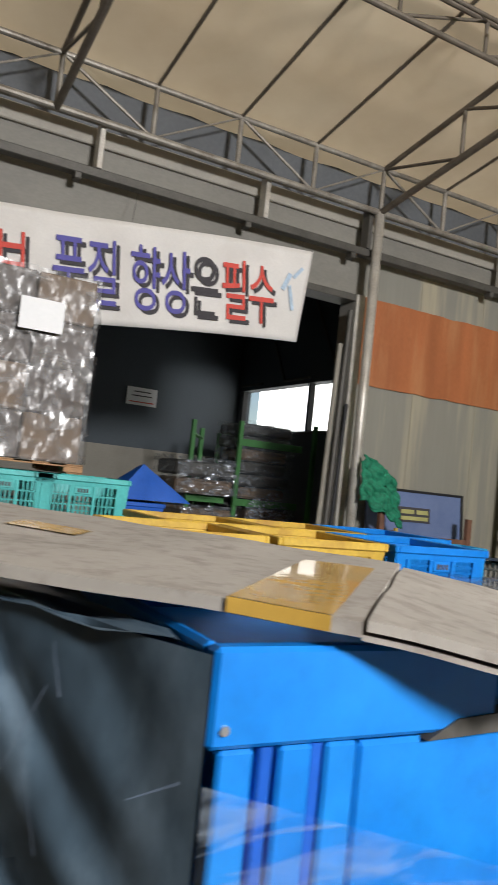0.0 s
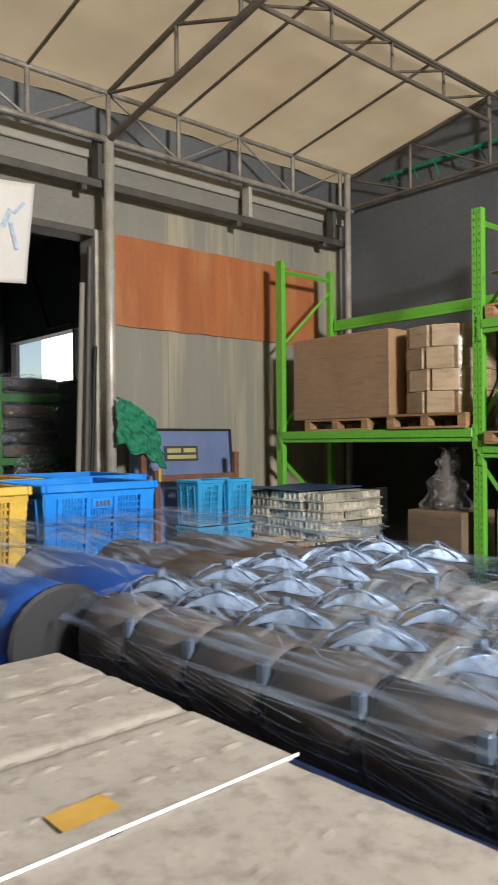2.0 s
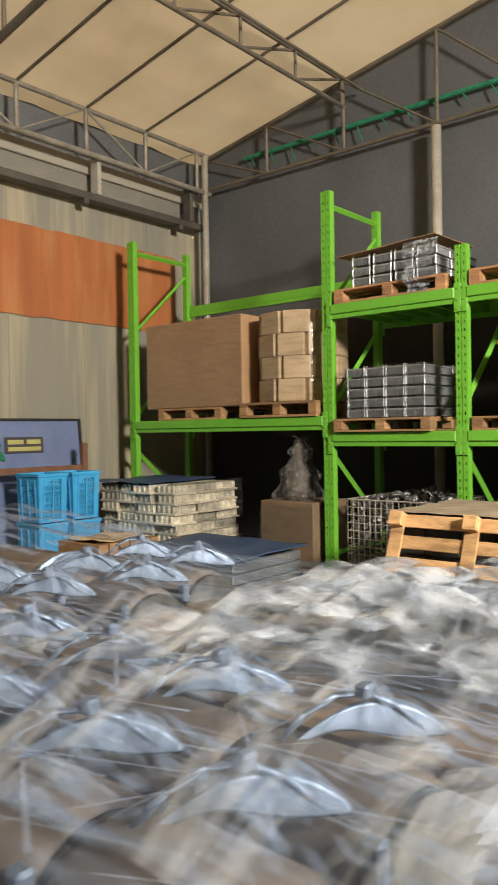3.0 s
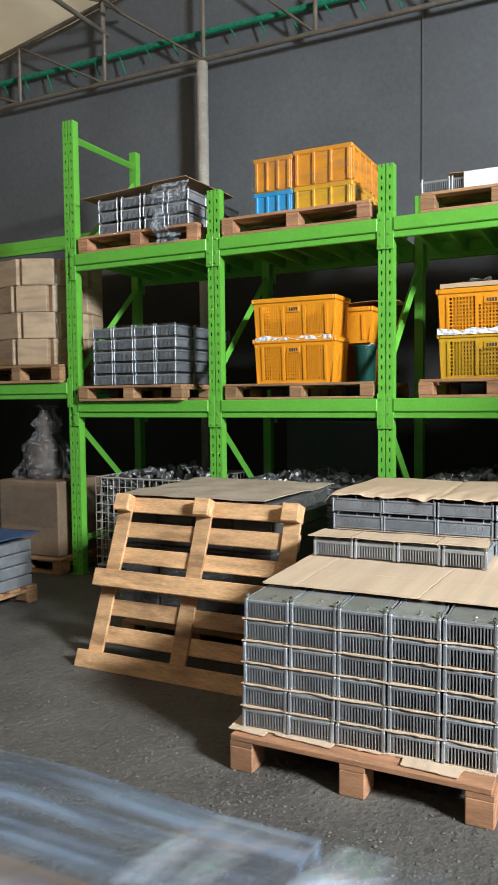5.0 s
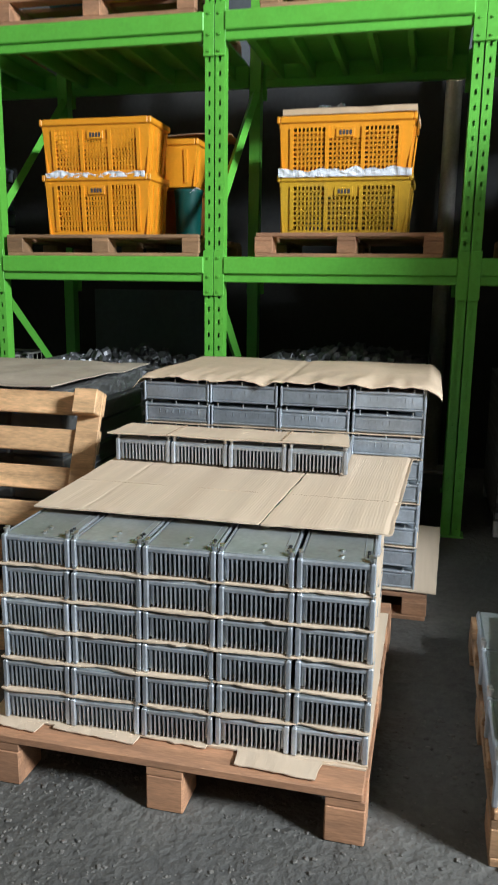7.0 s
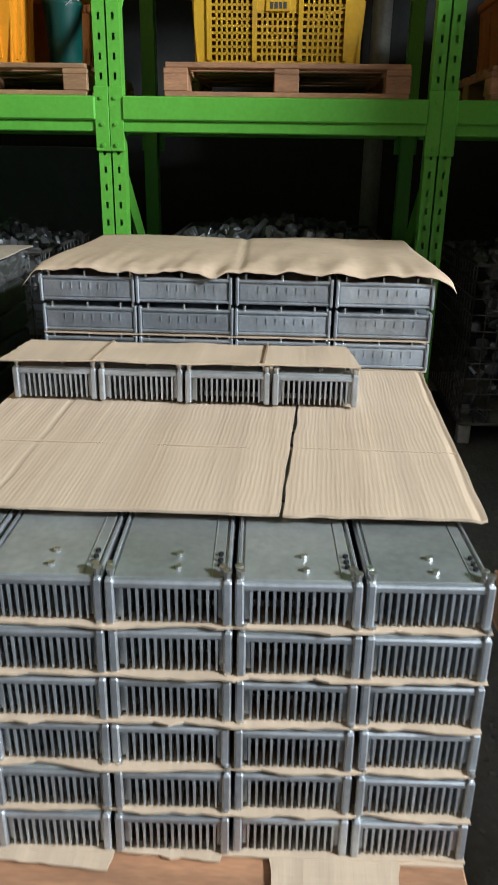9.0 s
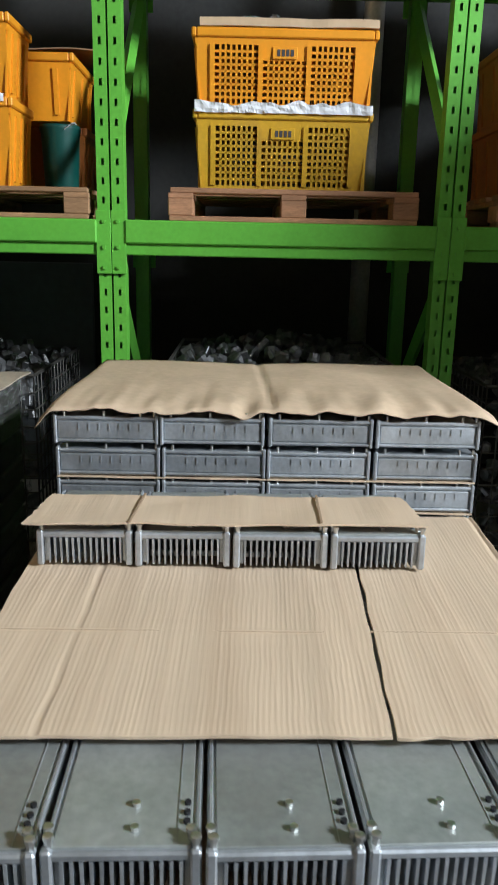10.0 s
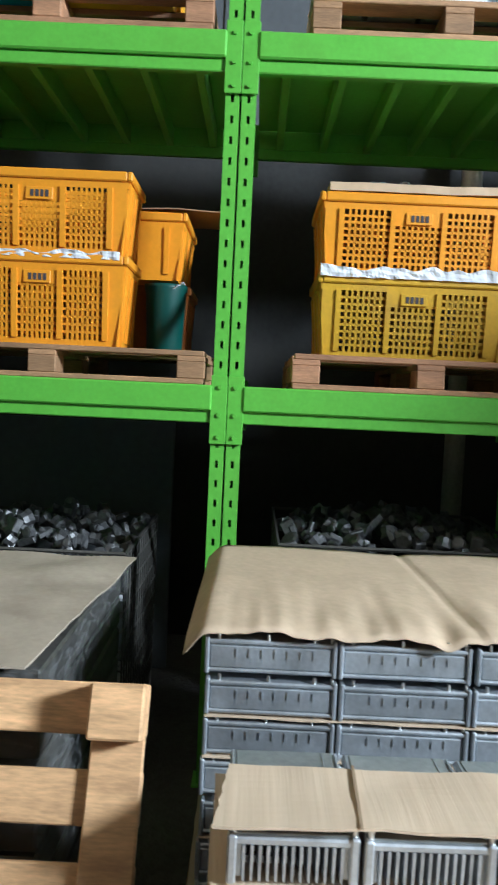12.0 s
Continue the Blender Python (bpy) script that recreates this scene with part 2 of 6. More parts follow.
BROWN_CAST = mat("grey_brown_casting", (0.10, 0.077, 0.062), 0.7, 0.0, vary=0.2, scale=7, fine=60, bump=0.2, stain=(0.30, 0.27, 0.25), stain_amount=0.4)
# blue in this metal's colour carries reflected sky light
SHINY = mat("bright_casting", (0.23, 0.30, 0.41), 0.48, 0.75, vary=0.12, scale=9, bump=0.1)
SCRAP = mat("scrap_casting", (0.20, 0.20, 0.20), 0.5, 0.8, vary=0.3, scale=14, bump=0.3)
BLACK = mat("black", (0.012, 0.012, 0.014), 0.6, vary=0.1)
# dark base paints a container's shaded side; pale streaks paint the film's sheen
SHADED_FILM = mat("shaded_film", (0.055, 0.085, 0.112), 0.3, vary=0.4, scale=4, fine=22, bump=0.5, spec=0.6, stain=(0.22, 0.29, 0.35), stain_amount=0.5, stain_scale=7, stretch=(1, 1, 0.5), turn=(0, 35, 0))
PAPER = mat("white_paper", (0.80, 0.80, 0.79), 0.8, vary=0.03, scale=6)
WRAPPAPER = mat("crumpled_white_wrap", (0.74, 0.75, 0.77), 0.6, vary=0.08, scale=12)
BANNER = mat("banner_cloth", (0.74, 0.71, 0.67), 0.8, vary=0.05, scale=2.5, bump=0.1, stain=(0.60, 0.56, 0.52), stain_amount=0.5, stain_scale=1.5)
INK_RED = mat("ink_red", (0.66, 0.085, 0.065), 0.8, vary=0.08)
INK_BLUE = mat("ink_blue", (0.11, 0.10, 0.36), 0.8, vary=0.08)
INK_PALE = mat("ink_pale_blue", (0.46, 0.58, 0.70), 0.8, vary=0.2, scale=14)
INK_BLACK = mat("ink_black", (0.055, 0.05, 0.055), 0.8, vary=0.08)
NET = mat("green_net", (0.01, 0.19, 0.10), 0.8, vary=0.35, scale=25, bump=0.8, fine=140)
YSTRAP = mat("yellow_strap", (0.44, 0.28, 0.03), 0.4, vary=0.06)
RUST = mat("rusty_brown_iron", (0.16, 0.075, 0.045), 0.75, vary=0.25, scale=9, bump=0.3)
PLATE_YELLOW = mat("yellowish_plate", (0.42, 0.40, 0.15), 0.5, vary=0.1)
TARP = tarp_mat()
# bluish tints of the clear, milky, crease and loose films paint reflected skylight
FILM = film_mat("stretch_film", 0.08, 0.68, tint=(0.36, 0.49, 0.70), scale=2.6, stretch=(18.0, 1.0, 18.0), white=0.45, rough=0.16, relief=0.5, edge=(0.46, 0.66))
# dark tint paints the side's shade and the brown barrels into the film
FILM_SIDE = film_mat("shaded_side_film", 0.10, 0.60, tint=(0.13, 0.135, 0.15), scale=2.4, stretch=(1.0, 1.2, 17.0), white=0.6, rough=0.24, relief=0.3)
FILM_BAG = film_mat("milky_film", 0.05, 0.80, tint=(0.76, 0.84, 0.94), scale=2.4, stretch=(13.0, 1.5, 13.0), white=0.5, rough=0.14, relief=0.06, bend=0.2, edge=(0.44, 0.64))
CREASE = film_mat("film_crease", 0.30, 0.80, tint=(0.52, 0.66, 0.90), scale=12.0, white=0.6, rough=0.2, relief=0.2)
DULL_CARTON = mat("dull_brown_carton", (0.20, 0.135, 0.085), 0.75, vary=0.15, scale=3, fine=30, bump=0.15, stain=(0.13, 0.09, 0.06), stain_amount=0.6, stain_scale=4)
FILM_THIN = film_mat("thin_film", 0.07, 0.34, tint=(0.50, 0.50, 0.47), scale=4.0, stretch=(1, 1, 7.0), relief=0.2, rough=0.2)
FILM_SMEAR = film_mat("smeared_film", 0.02, 0.28, tint=(0.62, 0.72, 0.82), scale=3.2, stretch=(2.5, 1, 11), white=0.7, rough=0.22, relief=0.4, bend=1.0, edge=(0.5, 0.72))
FILM_LOOSE = film_mat("loose_film", 0.04, 0.62, tint=(0.74, 0.82, 0.92), scale=3.2, stretch=(1.0, 6.0, 1.0), white=0.45, rough=0.12, relief=0.15, bend=0.4, edge=(0.49, 0.66))
FILM_LOAD = film_mat("load_wrap_film", 0.12, 0.62, tint=(0.46, 0.45, 0.44), scale=3.0, stretch=(2, 2, 4), white=0.75, rough=0.3, relief=0.1, bend=0.8, edge=(0.42, 0.7))
# pale milky streaks paint the window's highlights into this film
FILM_ROOM = film_mat("glossy_wrap_film", 0.08, 0.75, tint=(0.55, 0.60, 0.66), scale=4.0, stretch=(2, 2, 5), white=0.45, rough=0.16, relief=0.3, bend=0.8, edge=(0.45, 0.7))
FILM_DARK = film_mat("dark_wrap_film", 0.03, 0.50, tint=(0.42, 0.42, 0.42), scale=5.5, stretch=(3, 3, 9), white=0.7, rough=0.28, relief=0.5, bend=1.2)
SKYGLOW = glow("bright_sky", (1.0, 1.0, 1.0), 2.2)


# ---- building blocks ----
class Geo:
    """Collects boxes, pipes and sheets for one mesh."""

    def __init__(self):
        self.v, self.f = [], []

    def add(self, verts, faces, m=None):
        k = len(self.v)
        self.v += [tuple(m @ Vector(p)) if m else tuple(p) for p in verts]
        self.f += [[i + k for i in f] for f in faces]
        return self

    def box(self, x0, y0, z0, x1, y1, z1, b=0.0, m=None):
        if b <= 0:
            v = [(x, y, z) for x in (x0, x1) for y in (y0, y1) for z in (z0, z1)]
            return self.add(v, [(0, 1, 3, 2), (4, 6, 7, 5), (0, 4, 5, 1), (2, 3, 7, 6), (0, 2, 6, 4), (1, 5, 7, 3)], m)
        b = min(b, (x1 - x0) * 0.45, (y1 - y0) * 0.45, (z1 - z0) * 0.45)
        v, idx = [], {}
        for i, (x, dx) in enumerate(((x0, b), (x1, -b))):
            for j, (y, dy) in enumerate(((y0, b), (y1, -b))):
                for k, (z, dz) in enumerate(((z0, b), (z1, -b))):
                    for a, p in enumerate(((x, y + dy, z + dz), (x + dx, y, z + dz), (x + dx, y + dy, z))):
                        idx[i, j, k, a] = len(v)
                        v.append(p)
        f = []
        for s in (0, 1):
            f.append([idx[s, j, k, 0] for j, k in ((0, 0), (1, 0), (1, 1), (0, 1))][::1 if s else -1])
            f.append([idx[i, s, k, 1] for i, k in ((0, 0), (1, 0), (1, 1), (0, 1))][::-1 if s else 1])
            f.append([idx[i, j, s, 2] for i, j in ((0, 0), (1, 0), (1, 1), (0, 1))][::1 if s else -1])
        for p in (0, 1):
            for q in (0, 1):
                f.append([idx[p, q, 0, 0], idx[p, q, 1, 0], idx[p, q, 1, 1], idx[p, q, 0, 1]])
                f.append([idx[p, 0, q, 0], idx[p, 1, q, 0], idx[p, 1, q, 2], idx[p, 0, q, 2]])
                f.append([idx[0, p, q, 1], idx[1, p, q, 1], idx[1, p, q, 2], idx[0, p, q, 2]])
                f += [[idx[p, q, k, a] for a in (0, 1, 2)] for k in (0, 1)]
        return self.add(v, f, m)

    def tube(self, p, q, r, n=10, r2=None):
        p, q = Vector(p), Vector(q)
        turn = (q - p).to_track_quat("Z", "Y").to_matrix()
        v = []
        for c, rr in ((p, r), (q, r if r2 is None else r2)):
            v += [c + turn @ Vector((rr * math.cos(2 * math.pi * i / n), rr * math.sin(2 * math.pi * i / n), 0)) for i in range(n)]
        f = [(i, (i + 1) % n, n + (i + 1) % n, n + i) for i in range(n)]
        return self.add(v, f + [list(range(n))[::-1], list(range(n, 2 * n))])

    def lathe(self, rings, n=20, m=None):
        """Rings of (z, r) round the z axis."""
        v = [(r * math.cos(2 * math.pi * i / n), r * math.sin(2 * math.pi * i / n), z) for z, r in rings for i in range(n)]
        f = [(a * n + i, a * n + (i + 1) % n, (a + 1) * n + (i + 1) % n, (a + 1) * n + i) for a in range(len(rings) - 1) for i in range(n)]
        k = (len(rings) - 1) * n
        return self.add(v, f + [list(range(n))[::-1], list(range(k, k + n))], m)

    def sheet(self, at, nu, nv, thick=0.0, m=None):
        """A sheet at(u, v), with a second skin thick below it."""
        top = [Vector(at(i / nu, j / nv)) for i in range(nu + 1) for j in range(nv + 1)]
        w = nv + 1
        f = [(i * w + j, (i + 1) * w + j, (i + 1) * w + j + 1, i * w + j + 1) for i in range(nu) for j in range(nv)]
        if not thick:
            return self.add(top, f, m)
        k = len(top)
        v = top + [p - Vector((0, 0, thick)) for p in top]
        f += [tuple(a + k for a in q[::-1]) for q in list(f)]
        edge = [j for j in range(w)] + [i * w + nv for i in range(1, nu + 1)] + [nu * w + j for j in range(nv - 1, -1, -1)] + [i * w for i in range(nu - 1, 0, -1)]
        f += [(a, b, b + k, a + k) for a, b in zip(edge, edge[1:] + edge[:1])]
        return self.add(v, f, m)

    def mesh(self, name, material, smooth=False):
        me = bpy.data.meshes.new(name)
        me.from_pydata(self.v, [], self.f)
        bm = bmesh.new()
        bm.from_mesh(me)
        if smooth:
            bmesh.ops.remove_doubles(bm, verts=bm.verts, dist=0.00005)
        bmesh.ops.recalc_face_normals(bm, faces=bm.faces)
        bm.to_mesh(me)
        bm.free()
        me.materials.append(material)
        if smooth:
            me.polygons.foreach_set("use_smooth", [True] * len(me.polygons))
        return me


def part(name, geo, material, parent=None, label="", smooth=False, at=None):
    me = geo if isinstance(geo, bpy.types.Mesh) else geo.mesh(name, material, smooth)
    ob = new(name, me)
    if parent:
        ob.parent = parent
    if at is not None:
        ob.matrix_local = at
    return tagged(ob, label) if label else ob


def thing(name, label, category, group="", at=None, kind=""):
    ob = new(name)
    if at is not None:
        ob.matrix_basis = at
    return tagged(ob, label, category, group, kind)


def structure(name, geo, material, label="", smooth=False):
    return tagged(part(name, geo, material, None, label, smooth), kind="structure", category=name.split("_")[0])


def wob(x, y, z=0.0, s=1.0):
    return noise.noise(Vector((x * s, y * s, z * s)))


def pleat(x, y, seed, lean=0.0, dense=1.0, spread=40):
    """Straight sharp folds of crumpled film, 0 to 1, running mostly at lean degrees."""
    rr = random.Random(seed)
    z = 0.0
    for i in range(6):
        a, f, q = math.radians(rr.gauss(lean, spread)), dense * rr.uniform(2.0, 7.5), rr.uniform(0, 9)
        t = (-x * math.sin(a) + y * math.cos(a)) * f + q + 0.22 * wob(x * 3, y * 3, seed + i)
        z += abs((t % 1.0) * 2 - 1) / (1 + 0.35 * f / dense)
    return z / 2.4


# ---- the hall ----
EAVE_Y, EAVE_Z, SLOPE, RIDGE_Y = 6.78, 5.33, 0.175, 0.15
WALL_Y, BACK_X, RIGHT_Y = 7.12, 9.50, -6.5


FAR_Y = 2 * RIDGE_Y - EAVE_Y


def roof_z(y):
    return EAVE_Z + 0.04 + SLOPE * (EAVE_Y - RIDGE_Y - abs(y - RIDGE_Y))


structure("ground", Geo().box(-400, -400, -0.3, 400, 400, -0.012), ASPHALT, "grey asphalt yard round the hall")
structure("floor", Geo().box(-8, RIGHT_Y - 0.2, -0.2, 9.7, 12.2, 0.0), CONCRETE, "worn dark grey concrete warehouse floor")

back = Geo().box(BACK_X, RIGHT_Y, 0, BACK_X + 0.2, 7.3, 7.0)
for y in (-5.2, -3.0, -0.9, 1.2):
    back.box(BACK_X - 0.012, y, 0, BACK_X - 0.004, y + 0.02, 6.4)
structure("wall_back", back, BACKWALL, "dark grey warehouse back wall behind the racks")

lw = Geo()
lw.box(5.42, WALL_Y, 0, BACK_X, WALL_Y + 0.2, 4.34)
lw.box(-8, WALL_Y, 0, 0.4, WALL_Y + 0.2, 4.34)
for i in range(3):
    x = 6.35 + i * 1.05
    lw.box(x, WALL_Y - 0.008, 0, x + 0.012, WALL_Y - 0.002, 4.3)
structure("wall_side", lw, PANEL, "stained grey panel side wall")
up = Geo().box(-8, WALL_Y, 4.34, BACK_X, WALL_Y + 0.2, 4.80).box(0.4, WALL_Y, 3.90, 5.42, WALL_Y + 0.2, 4.34)
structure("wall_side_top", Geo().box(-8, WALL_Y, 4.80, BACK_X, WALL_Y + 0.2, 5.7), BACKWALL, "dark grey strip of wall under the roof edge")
structure("wall_side_upper", up, PANEL_UP, "grey upper part of the side wall over the doorway")
structure("trim_fascia", Geo().box(-8, WALL_Y - 0.05, 4.70, BACK_X, WALL_Y - 0.004, 4.88, 0.01), FASCIA, "pale horizontal fascia panel on the side wall")
structure("wall_front", Geo().box(-8.2, RIGHT_Y, 0, -8, 7.3, 7.0), PANEL, "grey panel wall")
rw = Geo().box(3.5, RIGHT_Y - 0.2, 0, BACK_X, RIGHT_Y, 5.6).box(-8, RIGHT_Y - 0.2, 0, 1.9, RIGHT_Y, 5.6).box(1.9, RIGHT_Y - 0.2, 0, 3.5, RIGHT_Y, 4.25)
structure("wall_right", rw, PANEL, "grey panel wall with a high narrow opening")

# out of view; added and stepped to keep the opening's light off the racks
structure("wall_low", Geo().box(6.1, -2.0, 0, BACK_X, -1.85, 2.7).box(4.85, -2.0, 0, 6.1, -1.85, 1.35), PANEL, "unseen stepped wall added to block light from the opening")

board = part("orange_board", Geo().sheet(lambda u, v: (5.5 + 3.45 * u, WALL_Y - 0.012 + 0.006 * wob(u * 9, v * 4), 2.88 + 1.04 * v + 0.02 * wob(u * 14, v * 14, 3)), 40, 10), ORANGE_BOARD)
board.modifiers.new("thick", "SOLIDIFY").thickness = 0.012
tagged(board, "rust-orange painted board stained and fixed to the wall", "wall board")

# roof cloth on pipes
g = Geo()
g.sheet(lambda u, v: (-8 + 17.5 * u, RIDGE_Y + (7.25 - RIDGE_Y) * v, roof_z(RIDGE_Y + (7.25 - RIDGE_Y) * v) + 0.03 - 0.05 * abs(math.sin(u * math.pi * 19)) * 0.5 + 0.015 * wob(u * 30, v * 12)), 152, 24)
# unseen roof half, made opaque grey to lower the light over the racks
structure("ceiling_far", Geo().sheet(lambda u, v: (-8 + 17.5 * u, RIDGE_Y - 6.95 * v, roof_z(RIDGE_Y - 6.95 * v) + 0.03), 40, 10, 0.03), PANEL_UP, "unseen opaque roof half added to cut light in the hall")
structure("ceiling", g, TARP, "cream translucent tarpaulin roof cloth lit from above", smooth=True)


def pipes(name, label, segs, material=STEEL, category="roof truss", partname="pipe"):
    root = thing(name, label, category)
    for p, q, r in segs:
        part(partname, Geo().tube(p, q, r, 10), material, root, smooth=False)
    return root


# truss under the eave along the side wall
segs = [((-8, EAVE_Y, EAVE_Z), (9.35, EAVE_Y, EAVE_Z), 0.03), ((-8, EAVE_Y, 4.82), (9.35, EAVE_Y, 4.82), 0.035), ((-8, EAVE_Y + 0.12, 4.85), (9.35, EAVE_Y + 0.12, 4.85), 0.022)]
xs = [5.35 + 0.935 * i for i in range(-14, 5)]
for i, x in enumerate(xs):
    segs.append(((x, EAVE_Y, 4.82), (x, EAVE_Y, EAVE_Z), 0.026))
    if i < len(xs) - 1:
        a, b = (EAVE_Z, 4.82) if i % 2 == 0 else (4.82, EAVE_Z)
        segs.append(((x, EAVE_Y, a), (xs[i + 1], EAVE_Y, b), 0.017 if i % 2 == 0 else 0.010))
pipes("eave_truss", "weathered pipe truss along the eave of the hall", segs, OLD_PIPE)

# rail hung under it
rail = thing("sliding_door_rail", "dark steel door rail hung from short brackets", "rail")
part("rail", Geo().box(-8, 6.86, 4.315, 9.3, 6.98, 4.405, 0.008), DARK_STEEL, rail)
for x in (0.25, 2.08, 3.91, 5.28, 7.46, 9.05):
    part("bracket", Geo().box(x - 0.028, 6.84, 4.40, x + 0.028, 6.98, 4.88, 0.006), DARK_STEEL if x in (5.28, 9.05) else STEEL, rail)
    part("stop_block", Geo().box(x - 0.22, 6.85, 4.25, x - 0.15, 6.97, 4.32, 0.01), DARK_STEEL, rail)

for k, (x, y, top) in enumerate(((5.35, EAVE_Y, 4.82), (9.25, EAVE_Y, 5.33), (9.30, 3.36, 4.83), (9.30, -0.2, 4.83), (9.30, -3.7, 4.83))):
    col = thing("steel_column", "round galvanised steel column standing on the floor", "column", "columns of the hall")
    part("shaft", Geo().tube((x, y, 0.02), (x, y, top), 0.057 if k != 1 else 0.045, 18), STEEL, col, smooth=True)
    part("base_plate", Geo().box(x - 0.12, y - 0.12, 0, x + 0.12, y + 0.12, 0.02, 0.004), STEEL, col)

# rafters over the walk
segs = []
for i, x in enumerate(xs):
    if i % 4 == 2 or x < -7.8:
        continue
    segs.append(((x, EAVE_Y, roof_z(EAVE_Y) - 0.03), (x, RIDGE_Y, roof_z(RIDGE_Y) - 0.03), 0.018))
    segs.append(((x, FAR_Y, roof_z(FAR_Y) - 0.03), (x, RIDGE_Y, roof_z(RIDGE_Y) - 0.03), 0.018))
pipes("roof_rafters", "thin brown pipe rafters carrying the roof cloth", segs, PIPE, "rafters", "rafter")


def cross_truss(x):
    segs = [((x, EAVE_Y, EAVE_Z), (x, RIDGE_Y, roof_z(RIDGE_Y) - 0.04), 0.03), ((x, EAVE_Y, 4.82), (x, RIDGE_Y, roof_z(RIDGE_Y) - 0.55), 0.038)]
    segs += [((x, FAR_Y, EAVE_Z), (x, RIDGE_Y, roof_z(RIDGE_Y) - 0.04), 0.03), ((x, FAR_Y, 4.82), (x, RIDGE_Y, roof_z(RIDGE_Y) - 0.55), 0.038)]
    lowz = lambda y: 4.82 + (roof_z(RIDGE_Y) - 0.55 - 4.82) * (EAVE_Y - y) / (EAVE_Y - RIDGE_Y)
    ys = [6.78, 5.52, 4.57, 3.4, 2.2, 1.1, 0.0]
    for a, b in zip(ys, ys[1:]):
        segs.append(((x, b, lowz(b)), (x, b, roof_z(b) - 0.04), 0.022))
        segs.append(((x, a, roof_z(a) - 0.04), (x, b, lowz(b)), 0.018))
    return pipes("cross_truss", "dark pipe truss spanning the hall under the roof cloth", segs, PIPE)


for x in (5.35, 1.61, -2.13, -5.87):
    cross_truss(x)


def long_truss(y):
    zt, zb = roof_z(y) - 0.05, roof_z(y) - 0.36
    segs = [((-8, y, zt), (9.4, y, zt), 0.026), ((-8, y, zb), (9.4, y, zb), 0.026), ((-8, y - 0.22, zb + 0.16), (9.4, y - 0.22, zb + 0.16), 0.018)]
    n = 19
    for i in range(n):
        x0, x1 = 9.3 - i * 0.93, 9.3 - (i + 1) * 0.93
        segs.append(((x0, y, zb), (x0, y, zt), 0.018))
        segs.append(((x0, y, zt), (x1, y, zb), 0.015))
        segs.append(((x0, y, zt), (x0 - 0.3, y - 0.22, zb + 0.16), 0.012))
    return pipes("long_truss", "dark pipe purlin truss running towards the back wall", segs, PIPE)


for y in (4.57, 1.6, -1.4, -4.3):
    long_truss(y)

# truss against the back wall, with a green pipe behind it
bx = 9.33
segs = [((bx, -6.4, 4.87), (bx, 6.9, 4.87), 0.024), ((bx, RIDGE_Y, roof_z(RIDGE_Y) - 0.06), (bx, 6.9, roof_z(6.9) - 0.06), 0.026), ((bx, RIDGE_Y, roof_z(RIDGE_Y) - 0.06), (bx, -6.4, roof_z(-6.4) - 0.06), 0.026)]
ys = [6.85, 5.75, 4.57, 3.36, 2.17, 1.0, -0.2, -1.4, -2.6, -3.7, -5.0, -6.2]
for a, b in zip(ys, ys[1:]):
    segs.append(((bx, b, 4.87), (bx, b, roof_z(b) - 0.06), 0.022))
    segs.append(((bx, a, roof_z(a) - 0.06), (bx, b, 4.87), 0.014))
pipes("gable_truss", "dark pipe gable truss against the back wall", segs, PIPE)
net = Geo().tube((9.42, 6.2, 5.19), (9.42, -5.0, 5.13), 0.03, 8)
for i in range(34):
    y = 6.1 - i * 0.33
    net.tube((9.42, y, 5.19), (9.40, y - 0.1, 5.05 - 0.05 * (i % 3)), 0.009, 5)
tagged(part("rolled_net", net, NET), "green net rolled along the top of the back wall", "net")

# doorway, posts beside it and the room behind
jamb = thing("door_frame", "pale steel door frame of the wide doorway", "door frame", kind="structure")
part("jamb", Geo().box(5.30, 7.0, 0, 5.42, 7.34, 3.90, 0.006), STEEL, jamb)
part("lintel", Geo().box(0.4, 7.02, 3.82, 5.30, 7.32, 3.90, 0.006), DARK_STEEL, jamb)
for x, y, r, h, m_ in ((5.20, 6.98, 0.035, 3.7, DARK_STEEL), (5.12, 7.02, 0.03, 3.3, PALE_WALL), (5.22, 6.92, 0.022, 2.6, BLACK)):
    tagged(part("pole", Geo().tube((x - 0.08, y, 0.0), (x + 0.06, y + 0.06, h), r, 10), m_), "long pole leaning in the doorway", "pole")

RX, RY = 6.45, 12.0
structure("wall_inner_far", Geo().box(-3, RY, 1.98, RX + 0.2, RY + 0.2, 4.7), NAVY_WALL, "dark navy wall of the back room")
structure("wall_inner_plinth", Geo().box(-3, RY - 0.02, 0, RX + 0.2, RY + 0.2, 1.98), PALE_WALL, "pale grey lower wall of the back room")
iw = Geo().box(RX, 7.32, 0, RX + 0.2, RY, 2.46).box(RX, 7.32, 3.22, RX + 0.2, RY, 4.7).box(RX, 7.32, 2.46, RX + 0.2, 8.2, 3.22).box(RX, 11.92, 2.46, RX + 0.2, RY, 3.22)
structure("wall_inner_side", iw, NAVY_WALL, "dark side wall of the back room with a long window")
structure("wall_inner_left", Geo().box(-3.2, 7.32, 0, -3.0, RY, 4.7), NAVY_WALL)
structure("ceiling_inner", Geo().box(-3.2, 7.32, 4.7, RX + 0.2, RY + 0.2, 4.8), NAVY_WALL, "dark ceiling of the back room")
win = thing("window_1", "long window with dark mullions and bright sky behind", "window", kind="structure")
for y in (8.22, 9.69, 11.9):
    part("mullion", Geo().box(RX + 0.02, y - 0.03, 2.46, RX + 0.12, y + 0.03, 3.22, 0.004), BLACK, win)
